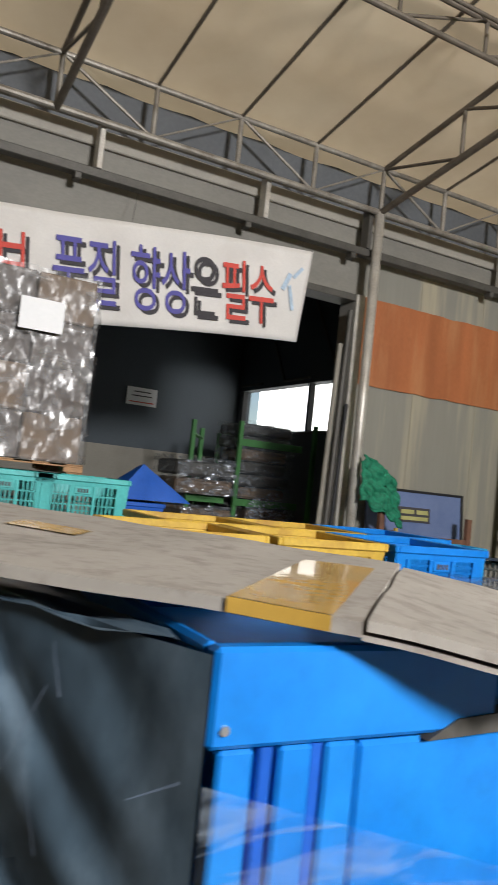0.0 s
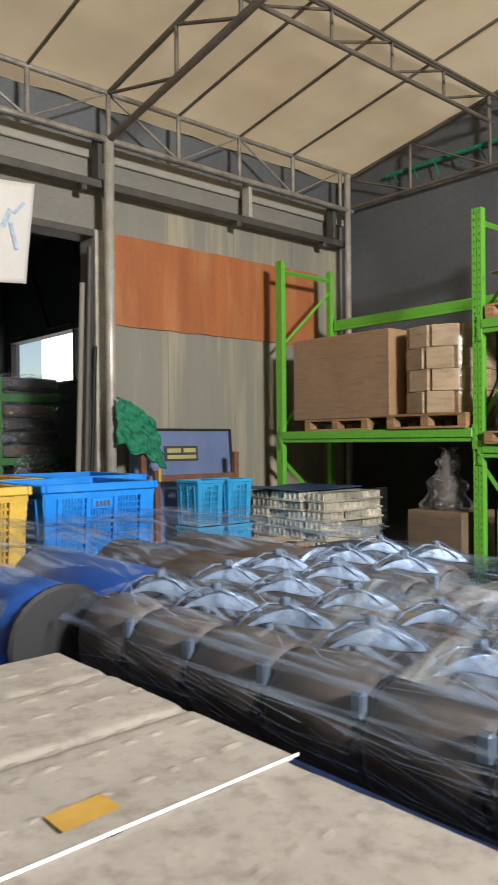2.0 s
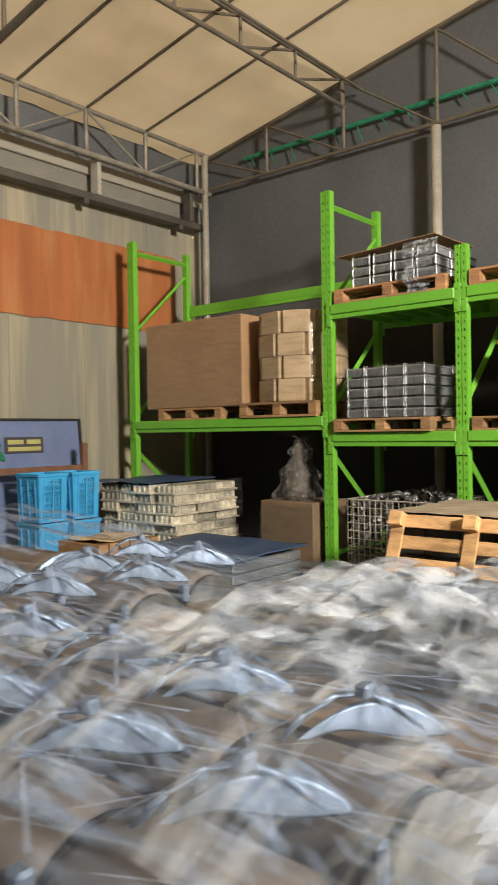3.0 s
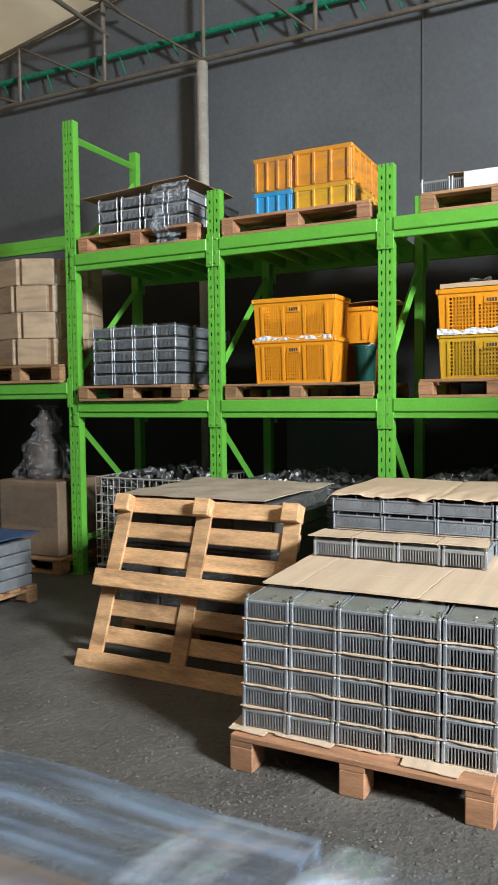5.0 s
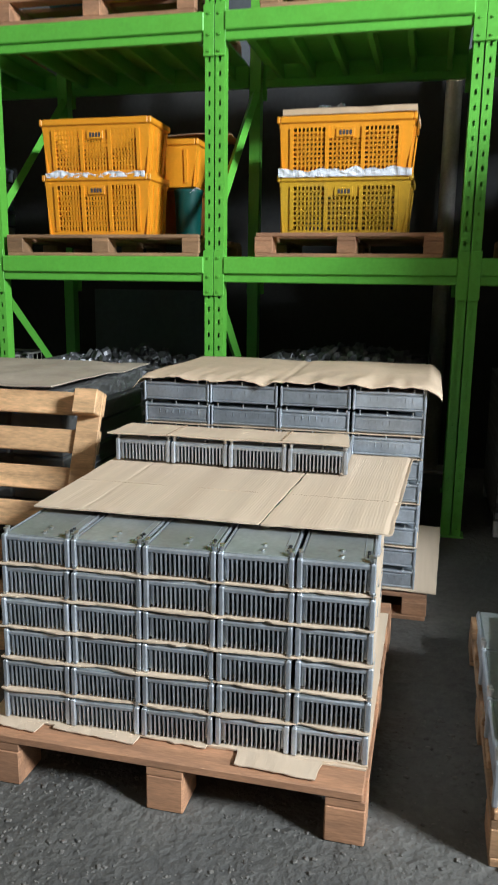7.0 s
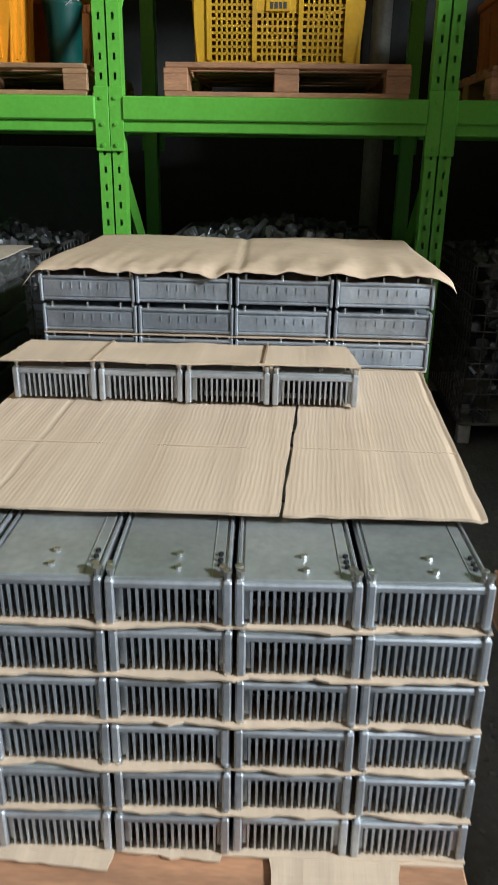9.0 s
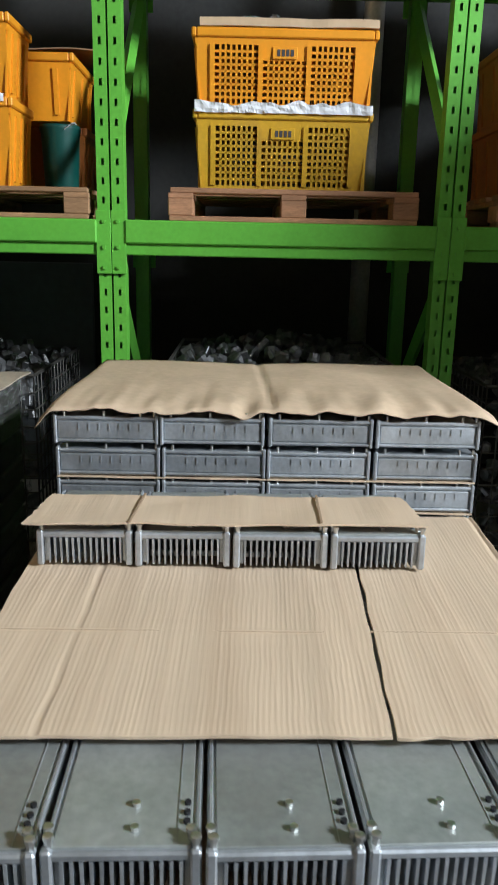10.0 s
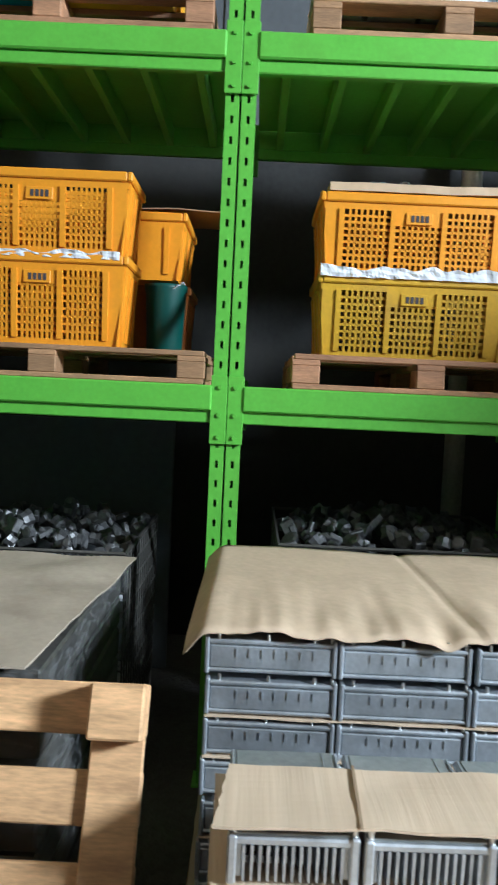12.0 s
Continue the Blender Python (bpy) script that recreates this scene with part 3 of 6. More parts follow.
part("sill", Geo().box(RX - 0.06, 8.2, 2.42, RX + 0.14, 11.92, 2.46, 0.006), DARK_STEEL, win)
structure("backdrop", Geo().box(RX + 2.6, 7.8, -0.01, RX + 2.65, 16, 7), SKYGLOW, "plain bright sky outside the window")
segs = [((RX - 0.018, 7.4 + i * 0.75, 3.3), (RX - 0.018, 7.4 + (i + 1) * 0.75, 4.5 if i % 2 == 0 else 3.3), 0.02) for i in range(6)]
pipes("inner_truss", "dark pipe bracing on the wall of the back room", segs, DARK_STEEL)
sign = thing("notice", "white paper notice fixed on the dark wall", "notice")
part("sheet", Geo().box(4.33, RY - 0.03, 2.70, 4.87, RY - 0.022, 3.0), PAPER, sign)
for z, w, m_ in ((2.92, 0.3, INK_BLACK), (2.85, 0.36, INK_BLACK), (2.745, 0.44, INK_RED)):
    part("print_line", Geo().box(4.6 - w / 2, RY - 0.034, z, 4.6 + w / 2, RY - 0.031, z + 0.018), m_, sign)


# ---- pallet rack ----
RX0, RX1 = 7.745, 8.754
UP = [(6.645, 3.85), (3.782, 3.85), (2.395, 3.10), (1.043, 3.10), (-0.32, 3.10), (-1.68, 3.10)]
rack = thing("pallet_rack", "bright green steel pallet rack with loaded beams and punched uprights", "rack")


def upright_mesh(h, face):
    """A punched post; face is +1 where its holed side looks along -x."""
    g = Geo()
    d = -face
    for c in (-0.029, 0.029):
        x0, x1 = sorted((0.0, d * -0.004))
        g.box(x0, c - 0.025, 0, x1, c - 0.0055, h)
        g.box(x0, c + 0.0055, 0, x1, c + 0.025, h)
        z = 0.0
        while z < h - 0.04:
            g.box(x0, c - 0.0055, z, x1, c + 0.0055, min(h, z + 0.046))
            z += 0.072
        for s in (-0.025, 0.022):
            a, b = sorted((d * -0.004, d * -0.075))
            g.box(a, c + s, 0, b, c + s + 0.003, h)
    a, b = sorted((d * -0.072, d * -0.075))
    g.box(a, -0.054, 0, b, 0.054, h)
    g.box(min(0, d * -0.075) - 0.02, -0.07, 0, max(0, d * -0.075) + 0.02, 0.07, 0.006)
    return g


meshes = {}
for y, h in UP:
    for x, face in ((RX0, 1), (RX1, -1)):
        if (h, face) not in meshes:
            meshes[h, face] = upright_mesh(h, face).mesh("upright", GREEN)
        part("upright", meshes[h, face], GREEN, rack, at=Matrix.Translation((x, y, 0)) @ Matrix.Diagonal((1, 1.0 if face > 0 else 0.66, 1, 1)))
    zs = [(3.72, 3.72), (2.55, 1.72), (1.30, 0.55), (0.3, 0.3)] if h > 3.5 else [(2.55, 1.72), (1.30, 0.55), (0.3, 0.3)]
    for zr, zf in zs:
        p, q = Vector((RX0 + 0.06, y, zf)), Vector((RX1 - 0.06, y, zr))
        if zr == 0.55 or zf == 0.55:
            p, q = Vector((RX0 + 0.06, y, 1.30)), Vector((RX1 - 0.06, y, 0.55))
        part("brace", Geo().tube(p, q, 0.030, 4), GREEN, rack)
    if h > 3.5:
        part("brace", Geo().tube((RX0 + 0.06, y, 2.75), (RX1 - 0.06, y, 3.55), 0.022, 4), GREEN, rack)


def beam(y0, y1, z0, z1, x, front=1):
    g = Geo()
    s = front
    a, b = sorted((x - s * 0.022, x + s * 0.03))
    g.box(a, y0, z0 + 0.045, b, y1, z1, 0.006)
    a, b = sorted((x - s * 0.004, x + s * 0.03))
    g.box(a, y0, z0, b, y1, z0 + 0.047, 0.004)
    bm_ = part("beam", g, GREEN, rack)
    for y in (y0, y1):
        k = 1 if y == y0 else -1
        a, b = sorted((x - s * 0.014, x - s * 0.007))
        c = Geo().box(min(a, b), min(y - k * 0.055, y + k * 0.004), z0 - 0.075, max(a, b), max(y - k * 0.055, y + k * 0.004), z1 + 0.035, 0.002)
        con = part("connector", c, GREEN, bm_)
        for dz in (-0.05, 0.03, 0.13):
            part("bolt", Geo().tube((x - s * 0.022, y - k * 0.028, z0 + dz), (x - s * 0.012, y - k * 0.028, z0 + dz), 0.008, 6), GREEN, bm_)
    return bm_


for (ya, _), (yb, _) in zip(UP, UP[1:]):
    y0, y1 = yb + 0.056, ya - 0.056
    wide = ya > 6
    for z0, z1 in (((1.52, 1.66),) if wide else ((1.36, 1.497), (2.595, 2.733))):
        beam(y0, y1, z0, z1, RX0)
        beam(y0, y1, z0, z1, RX1, -1)
    if wide:
        beam(y0, y1, 3.03, 3.17, RX1, -1)
    for z in ((1.66,) if wide else (1.497, 2.733)):
        n = 10 if wide else 6
        if not wide:
            part("deck_sheet", Geo().box(RX0 + 0.05, y0, z - 0.0115, RX1 - 0.05, y1, z - 0.002), GREEN, rack)
        for i in range(n):
            y = y0 + (i + 0.5) * (y1 - y0) / n
            part("deck_slat", Geo().box(RX0 + 0.03, y - 0.016, z - 0.095, RX1 - 0.03, y + 0.016, z - 0.012, 0.003), GREEN, rack)


# ---- pallets ----
def pallet_parts(root, w, d, material, h=0.13, lower=3, slats=6):
    """w along y, d along x, from the corner (0, 0, 0)."""
    t = h * 0.16
    rnd = random.Random(int(w * 1000 + d * 77))
    for i in range(slats):
        x = i * (d - 0.1) / (slats - 1)
        part("deck_board", Geo().box(x, rnd.uniform(0, 0.008), h - t, x + 0.1, w - rnd.uniform(0, 0.008), h, 0.003), material, root)
    for j in range(3):
        y = j * (w - 0.1) / 2
        part("stringer_board", Geo().box(0.002, y, h - 2 * t, d - 0.002, y + 0.1, h - t, 0.002), material, root)
        for i in range(3):
            x = 0.001 + i * (d - 0.122) / 2
            part("block", Geo().box(x, y - 0.001, t if lower else 0.0, x + 0.12, y + 0.101, h - 2 * t, 0.004), material, root)
    for i in range(lower):
        x = i * (d - 0.1) / 2
        part("bottom_board", Geo().box(x, 0.003, 0, x + 0.1, w - 0.003, t, 0.003), material, root)
    return root


def pallet(x, y, z, w=1.02, d=1.0, material=WOOD, label="used wooden pallet with cracked boards", h=0.13, turn=0.0, lower=3):
    return pallet_parts(thing("wooden_pallet", label, "pallet", at=pose(x, y, z, 0, 0, turn)), w, d, material, h, lower)


# ---- heat sink castings ----
UW, UD, UH = 0.198, 0.286, 0.079


def heat_sink(name="heat_sink"):
    """A cast box with fins on its short front side; the front looks along -x, its lid is on top."""
    root = thing(name, "grey cast aluminium heat sink with upright fins and bright pins", "heat sink", "heat sinks stacked on pallets")
    g = Geo()
    g.box(0.012, 0.010, 0.004, UD - 0.004, 0.024, UH - 0.012, 0.002)
    g.box(0.012, UW - 0.024, 0.004, UD - 0.004, UW - 0.010, UH - 0.012, 0.002)
    g.box(UD - 0.016, 0.024, 0.004, UD - 0.004, UW - 0.024, UH - 0.012, 0.002)
    g.box(0.05, 0.024, 0.004, UD - 0.016, UW - 0.024, 0.016)
    g.box(0.0, 0.002, UH - 0.016, UD, UW - 0.002, UH - 0.003, 0.003)
    g.box(-0.003, 0.001, 0.0, 0.014, 0.015, UH + 0.001, 0.003)
    g.box(-0.003, UW - 0.015, 0.0, 0.014, UW - 0.001, UH + 0.001, 0.003)
    for y in (0.007, UW - 0.007):
        g.tube((0.01, y, UH), (UD - 0.01, y, UH), 0.0032, 6)
    part("body", g, ALU, root)
    n = 13
    fin = Geo().add([(0.003, -0.0016, 0.004), (0.003, 0.0016, 0.004), (0.06, 0.003, 0.004), (0.06, -0.003, 0.004),
                     (0.001, -0.0024, UH - 0.016), (0.001, 0.0024, UH - 0.016), (0.06, 0.004, UH - 0.016), (0.06, -0.004, UH - 0.016)],
                    [(0, 3, 2, 1), (4, 5, 6, 7), (0, 1, 5, 4), (1, 2, 6, 5), (2, 3, 7, 6), (3, 0, 4, 7)]).mesh("fin", ALU)
    for i in range(n):
        part("fin", fin, ALU, root, at=Matrix.Translation((0, 0.026 + i * (UW - 0.052) / (n - 1), 0)))
    # solid black plate gives the gaps between fins their shade by colour
    part("core", Geo().box(0.055, 0.024, 0.006, 0.06, UW - 0.024, UH - 0.017), BLACK, root, "black plate painting in the shade behind the fins")
    lid = Geo().box(0.008, 0.014, UH - 0.004, UD - 0.006, UW - 0.014, UH + 0.001, 0.001)
    part("lid", lid, ALU_FLAT, root, "smooth milled lid")
    pin = Geo().tube((0, 0, UH - 0.004), (0, 0, UH + 0.010), 0.0055, 8).mesh("pin", BRIGHT)
    for x, y in ((0.035, 0.086), (0.078, 0.088)):
        part("pin", pin, BRIGHT, root, at=Matrix.Translation((x, y, -0.003)))
    bolt = Geo().lathe([(UH - 0.004, 0.005), (UH + 0.012, 0.005), (UH + 0.013, 0.007), (UH + 0.018, 0.007), (UH + 0.019, 0.004)], 8).mesh("bolt", BRIGHT)
    for x, y in ((0.008, 0.008), (0.010, UW - 0.010), (0.022, 0.014), (0.026, UW - 0.007)):
        part("bolt", bolt, BRIGHT, root, at=Matrix.Translation((x, y, -0.002)))
    plug = Geo().tube((0, 0, UH - 0.003), (0, 0, UH + 0.006), 0.0045, 8).mesh("plug", BLACK)
    for x in (0.046, 0.062, 0.080):
        part("plug", plug, BLACK, root, "black plug", at=Matrix.Translation((x, 0.021, 0)))
    part("seam", Geo().box(0.012, 0.031, UH + 0.0008, UD - 0.01, 0.0325, UH + 0.0022), ALU, root)
    return root


unit = heat_sink()
unit_used = [False]


def put_unit(m):
    if not unit_used[0]:
        unit_used[0] = True
        unit.matrix_basis = m
        return unit
    return copy_thing(unit, m)


def unit_stack(base, cols, rows, layers, pitch_y, pitch_x, pitch_z, sides="lrt", card=True, seed=1, jitter=0.003, shear=0.0):
    """Castings in rows on base; only those on the outside of the heap are laid."""
    rnd = random.Random(seed)
    for k in range(layers):
        for i in range(rows):
            for j in range(cols):
                if not (i == 0 or k == layers - 1 or (j == 0 and "r" in sides) or (j == cols - 1 and "l" in sides)):
                    continue
                put_unit(base @ pose(shear * k + i * pitch_x + rnd.uniform(-1, 1) * jitter, j * pitch_y + rnd.uniform(-1, 1) * jitter, k * pitch_z + 0.004, 0, 0, rnd.uniform(-0.5, 0.5)))
        if card and k < layers:
            w, d = cols * pitch_y, rows * pitch_x
            o = [rnd.uniform(0.0, 0.016) for _ in range(4)]
            g = Geo().sheet(lambda u, v: (-0.007 + 0.009 * wob(v * 9, k * 3.1, seed) + 0.008 * wob(v * 31, k * 1.7, seed + 4) + (d - 0.004) * u, -o[1] * 0.15 + (w + o[2] * 0.4) * v, 0.0035 + 0.0012 * wob(u * 9, v * 12, k + seed)), 6, 40, 0.004)
            sh = part("cardboard_layer", g, CARD)
            sh.matrix_basis = base @ Matrix.Translation((shear * k, 0, k * pitch_z))
            tagged(sh, "torn corrugated cardboard sheet between layers of castings", "cardboard", "cardboard layers")


# the stack walked up to
pallet(5.248, -0.068, 0, 1.035, 1.16, WOOD_RED, "red-brown wooden pallet under stacked heat sinks", 0.148, 0, 0)
base = pose(5.352, -0.062, 0.1535, 0, 0, 2.0)
unit_stack(base, 5, 4, 6, 0.2025, 0.287, 0.0895, seed=3, shear=0.006)


def flat_card(name, label, corners, z, nu=20, nv=24, thick=0.005, material=CARD, amp=0.004, freq=5.0, droop=0.0, seed=0, ribs=0):
    """A cardboard sheet between four corners (front-left, front-right, back-right, back-left)."""
    a, b, c, d = [Vector((*p, 0)) if len(p) == 2 else Vector((p[0], p[1], p[2] - z)) for p in corners]

    dips = [random.Random(seed * 7 + 1).random() for _ in range(9)]

    def flute(u, v):
        """Rolled flutes along the sheet, a few of them crushed."""
        if not ribs:
            return 0.0
        q = v + 0.006 * wob(u * 2, v * 3, seed)
        return 0.00016 * math.sin(q * ribs * 6.2832) * (0.75 + 0.5 * wob(v * 20, u * 3, seed)) - sum(0.0005 * math.exp(-((q - c0) * ribs * 1.3) ** 2) * max(0, 0.6 + wob(u * 3, c0 * 30)) for c0 in dips)

    def at(u, v):
        p = (a * (1 - v) + b * v) * (1 - u) + (d * (1 - v) + c * v) * u
        p.z += flute(u, v)
        e = max(abs(u - 0.5), abs(v - 0.5)) * 2
        return (p.x + 0.004 * wob(v * 9, u * 9, seed + 7), p.y + 0.004 * wob(u * 11, v * 9, seed + 2), z + p.z + amp * wob(p.x * freq, p.y * freq, seed) - droop * max(0, e - 0.8) ** 1.5 * 10 * (0.5 + 0.5 * wob(p.x * 7, p.y * 7, seed + 5)))

    ob = part(name, Geo().sheet(at, nu, nv, thick), material, smooth=False)
    return tagged(ob, label, "cardboard")


def creases(sheet_ob, lines, z, material, w=0.004):
    for (x0, y0), (x1, y1) in lines:
        d = Vector((x1 - x0, y1 - y0, 0))
        n = Vector((-d.y, d.x, 0)).normalized() * w / 2
        p, q = Vector((x0, y0, z)), Vector((x1, y1, z))
        part("crease", Geo().add([p - n, q - n, q + n, p + n, p - n - Vector((0, 0, 0.003)), q - n - Vector((0, 0, 0.003)), q + n - Vector((0, 0, 0.003)), p + n - Vector((0, 0, 0.003))],
                                 [(0, 1, 2, 3), (7, 6, 5, 4), (0, 4, 5, 1), (1, 5, 6, 2), (2, 6, 7, 3), (3, 7, 4, 0)]), material, sheet_ob)


TOPZ = 0.148 + 6 * 0.0903
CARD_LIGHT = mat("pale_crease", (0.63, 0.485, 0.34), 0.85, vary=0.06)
# darker card colour paints the shade in two creases of a strip
CARD_DARK = mat("shade_crease", (0.34, 0.24, 0.15), 0.9, vary=0.06)
c1 = flat_card("cardboard_sheet", "clean corrugated cardboard sheet lying on heat sinks", [(5.545, 0.955), (5.556, 0.279), (6.50, 0.229), (6.49, 0.985)], TOPZ + 0.018, 24, 456, amp=0.003, seed=1, ribs=76)
c2 = flat_card("cardboard_sheet", "clean corrugated cardboard sheet lying on heat sinks", [(5.555, 0.272), (5.568, -0.085), (6.51, -0.115), (6.50, 0.222)], TOPZ + 0.018, 24, 234, amp=0.003, seed=2, ribs=39)
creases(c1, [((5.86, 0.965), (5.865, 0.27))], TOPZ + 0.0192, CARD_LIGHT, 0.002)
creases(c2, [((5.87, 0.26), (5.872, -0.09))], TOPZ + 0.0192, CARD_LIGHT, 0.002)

flat_card("cardboard_sheet", "torn pale cardboard between pallet and castings", [(5.332, 0.96), (5.338, -0.06), (6.3, -0.06), (6.3, 0.97)], 0.1525, amp=0.001, thick=0.004, seed=41)
for y0, y1, x0, k in ((0.06, 0.27, 5.262, 42), (0.36, 0.52, 5.318, 43), (0.55, 0.79, 5.290, 44), (0.83, 0.99, 5.272, 45)):
    flat_card("cardboard_scrap", "torn piece of pale cardboard under castings", [(x0 + 0.012, y1), (x0, y0), (5.42, y0 - 0.02), (5.42, y1 + 0.01)], 0.1565, 10, 16, amp=0.003, freq=22, thick=0.003, seed=k)

# the single row on top of it
for j in range(4):
    put_unit(pose(6.143, 0.098 + j * 0.2145, TOPZ + 0.024, 0, 0, 1.4) @ Matrix.Diagonal((1, 1.06, 1, 1)))
c3 = flat_card("cardboard_strip", "narrow cardboard strip with dents lying on heat sinks", [(6.12, 0.975), (6.145, 0.095), (6.33, 0.12), (6.31, 0.955)], TOPZ + 0.024 + UH + 0.026, 10, 30, seed=4, amp=0.005, freq=9)
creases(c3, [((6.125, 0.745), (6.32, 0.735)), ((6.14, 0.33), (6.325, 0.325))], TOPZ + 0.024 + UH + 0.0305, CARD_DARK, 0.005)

# the taller stack behind, its castings turned sideways
pallet(6.60, -0.20, 0, 1.27, 0.95, WOOD_RED, "red-brown wooden pallet under a tall stack of castings", 0.115)
rnd = random.Random(5)
side = Geo().box(0.004, 0.008, 0.010, 0.19, 0.282, UH - 0.006, 0.004).box(-0.004, 0.004, UH - 0.012, 0.19, 0.286, UH - 0.002, 0.003)
side.box(-0.001, 0.014, 0.014, 0.006, 0.276, UH - 0.016, 0.002).box(-0.003, 0.006, 0.004, 0.19, 0.284, 0.013, 0.003)
for y in (0.0, 0.278):
    side.box(-0.006, y, 0.0, 0.018, y + 0.010, UH + 0.004, 0.003)
for i in range(7):
    side.box(-0.0035, 0.05 + i * 0.028, UH * 0.5, 0.0, 0.0525 + i * 0.028, UH * 0.72)
side_me = side.mesh("body", ALU)
side_pin = Geo().tube((0.004, 0, UH - 0.003), (0.004, 0, UH + 0.012), 0.004, 7).mesh("pin", BRIGHT)
for k in range(9):
    for j in range(4):
        for i in range(4):
            if i and k < 8 and j not in (0, 3):
                continue
            root = thing("housing", "grey cast aluminium housing lying sideways in a stack", "housing", "housings stacked behind", at=pose(6.618 + i * 0.2, -0.148 + j * 0.294 + rnd.uniform(-0.004, 0.004), 0.127 + k * 0.0923, 0, 0, rnd.uniform(-0.6, 0.6)))
            part("body", side_me, ALU, root)
            for y in (0.012, 0.05, 0.15, 0.258):
                part("pin", side_pin, BRIGHT, root, at=Matrix.Translation((0, y, 0)))
    if k in (2, 4, 6, 7):
        sh = part("cardboard_layer", Geo().sheet(lambda u, v: (6.614 + 0.006 * wob(v * 12, k) + 0.80 * u, -0.15 + 1.17 * v + 0.008 * wob(u * 8, k), 0.126 + k * 0.0923 + 0.002 * wob(u * 9, v * 9, k)), 8, 30, 0.004), CARD)
        tagged(sh, "torn corrugated cardboard sheet between layers of castings", "cardboard", "cardboard layers")
BZ = 0.127 + 9 * 0.0923


def drape(u, v):
    y = 1.07 - 1.28 * v
    x = 6.608 + 0.85 * u
    over = max(0, abs(v - 0.5) - 0.46) / 0.04
    lip = max(0.0, 0.06 - u) / 0.06
    z = BZ + 0.018 + 0.008 * wob(y * 3, x * 2, 1) + (0.016 * wob(y * 11 + 2 * u, u * 1.5, 4) + 0.007 * wob(y * 27, u * 2, 8)) * (1 - u) ** 3 - 0.045 * over ** 1.5 - lip * (0.004 + 0.018 * max(0, 0.4 + wob(y * 6, 3.3)))
    z -= 0.006 * math.exp(-((y - 0.42 - 0.03 * u) / 0.012) ** 2) + 0.004 * max(0, wob(y * 24, x * 20, 6) - 0.25)
    return (x - 0.012 * lip + 0.01 * wob(y * 9, 4), y, z)


tagged(part("cardboard_cover", Geo().sheet(drape, 30, 120, 0.003), COVER, smooth=True), "wavy brown cardboard cover draped over a stack of housings", "cardboard")

# dark wrapped stack with cardboard on top, behind the leaning pallet
wrapped = thing("wrapped_stack", "stack of castings wrapped in dark film", "wrapped stack")
pallet(6.45, 1.33, 0, 1.05, 0.98, WOOD, "wooden pallet under a film-wrapped stack", 0.12)
g = Geo()
for k in range(8):
    for j in range(4):
        g.box(6.49 + 0.004 * wob(k, j), 1.345 + j * 0.26, 0.122 + k * 0.0985, 7.40, 1.345 + j * 0.26 + 0.245, 0.122 + k * 0.0985 + 0.088, 0.006)
part("castings", g, DARK_STEEL, wrapped)
part("film", Geo().sheet(lambda u, v: ((6.475 + 0.01 * wob(u * 9, v * 6)) if u < 0.5 else 6.475 + (u - 0.5) * 1.9, 1.325 + 0.012 * wob(u * 8, v * 14) if u >= 0.5 else 1.325 + 1.08 * (1 - 2 * u), 0.13 + 0.79 * v), 40, 14), FILM_DARK, wrapped)
flat_card("cardboard_sheet", "dusty cardboard sheet lying on a wrapped stack", [(6.40, 2.36), (6.43, 1.36), (7.41, 1.30), (7.42, 2.33)], 0.93, 24, 40, amp=0.012, material=CARD_TAN, seed=9)

# leaning pallet
lean = thing("leaning_pallet", "pale pine pallet leaning upright against a stack", "pallet", at=Matrix.Translation((5.93, 1.115, 0.0)) @ pose(0, 0, 0, 0, -67.5, 0) @ pose(0, 0, 0))
LW, LD = 1.21, 1.03
for i in range(7):
    x = 0.0 + i * (LD - 0.095) / 6
    part("deck_board", Geo().box(x, 0, -0.125, x + 0.095, LW, -0.107, 0.003), WOOD_NEW, lean)
for y in (0.0, (LW - 0.1) / 2, LW - 0.1):
    part("stringer_board", Geo().box(0, y, -0.107, LD, y + 0.1, -0.089, 0.003), WOOD_NEW, lean)
    for x in (0.0, (LD - 0.1) / 2, LD - 0.1):
        part("block", Geo().box(x, y, -0.089, x + 0.1, y + 0.1, -0.018 if x < LD - 0.2 else -0.03, 0.004), WOOD_NEW, lean)
for x in (0.0, (LD - 0.1) / 2):
    part("bottom_board", Geo().box(x, -0.01, -0.018, x + 0.1, LW + 0.01, 0.0, 0.003), WOOD_NEW, lean)

# stack to the side, low
pallet(5.262, -1.42, 0, 1.06, 1.1, WOOD, "wooden pallet under one layer of castings", 0.15)
base = pose(5.275, -1.385, 0.15, 0, 0, 0)
for i in range(3):
    for j in range(5):
        if i == 0 or j == 4:
            put_unit(base @ pose(i * 0.29, j * 0.205, 0.0) @ Matrix.Diagonal((1, 1.04, 1.5, 1)))
flat_card("cardboard_sheet", "corrugated cardboard sheet over a low layer of castings", [(5.36, -0.385), (5.35, -1.45), (6.10, -1.45), (6.08, -0.43)], 0.295, seed=11)
flat_card("cardboard_sheet", "cardboard sheet sticking out under a tall stack", [(6.60, 1.06), (6.60, -0.235), (7.5, -0.26), (7.5, 1.07)], 0.128, seed=12)


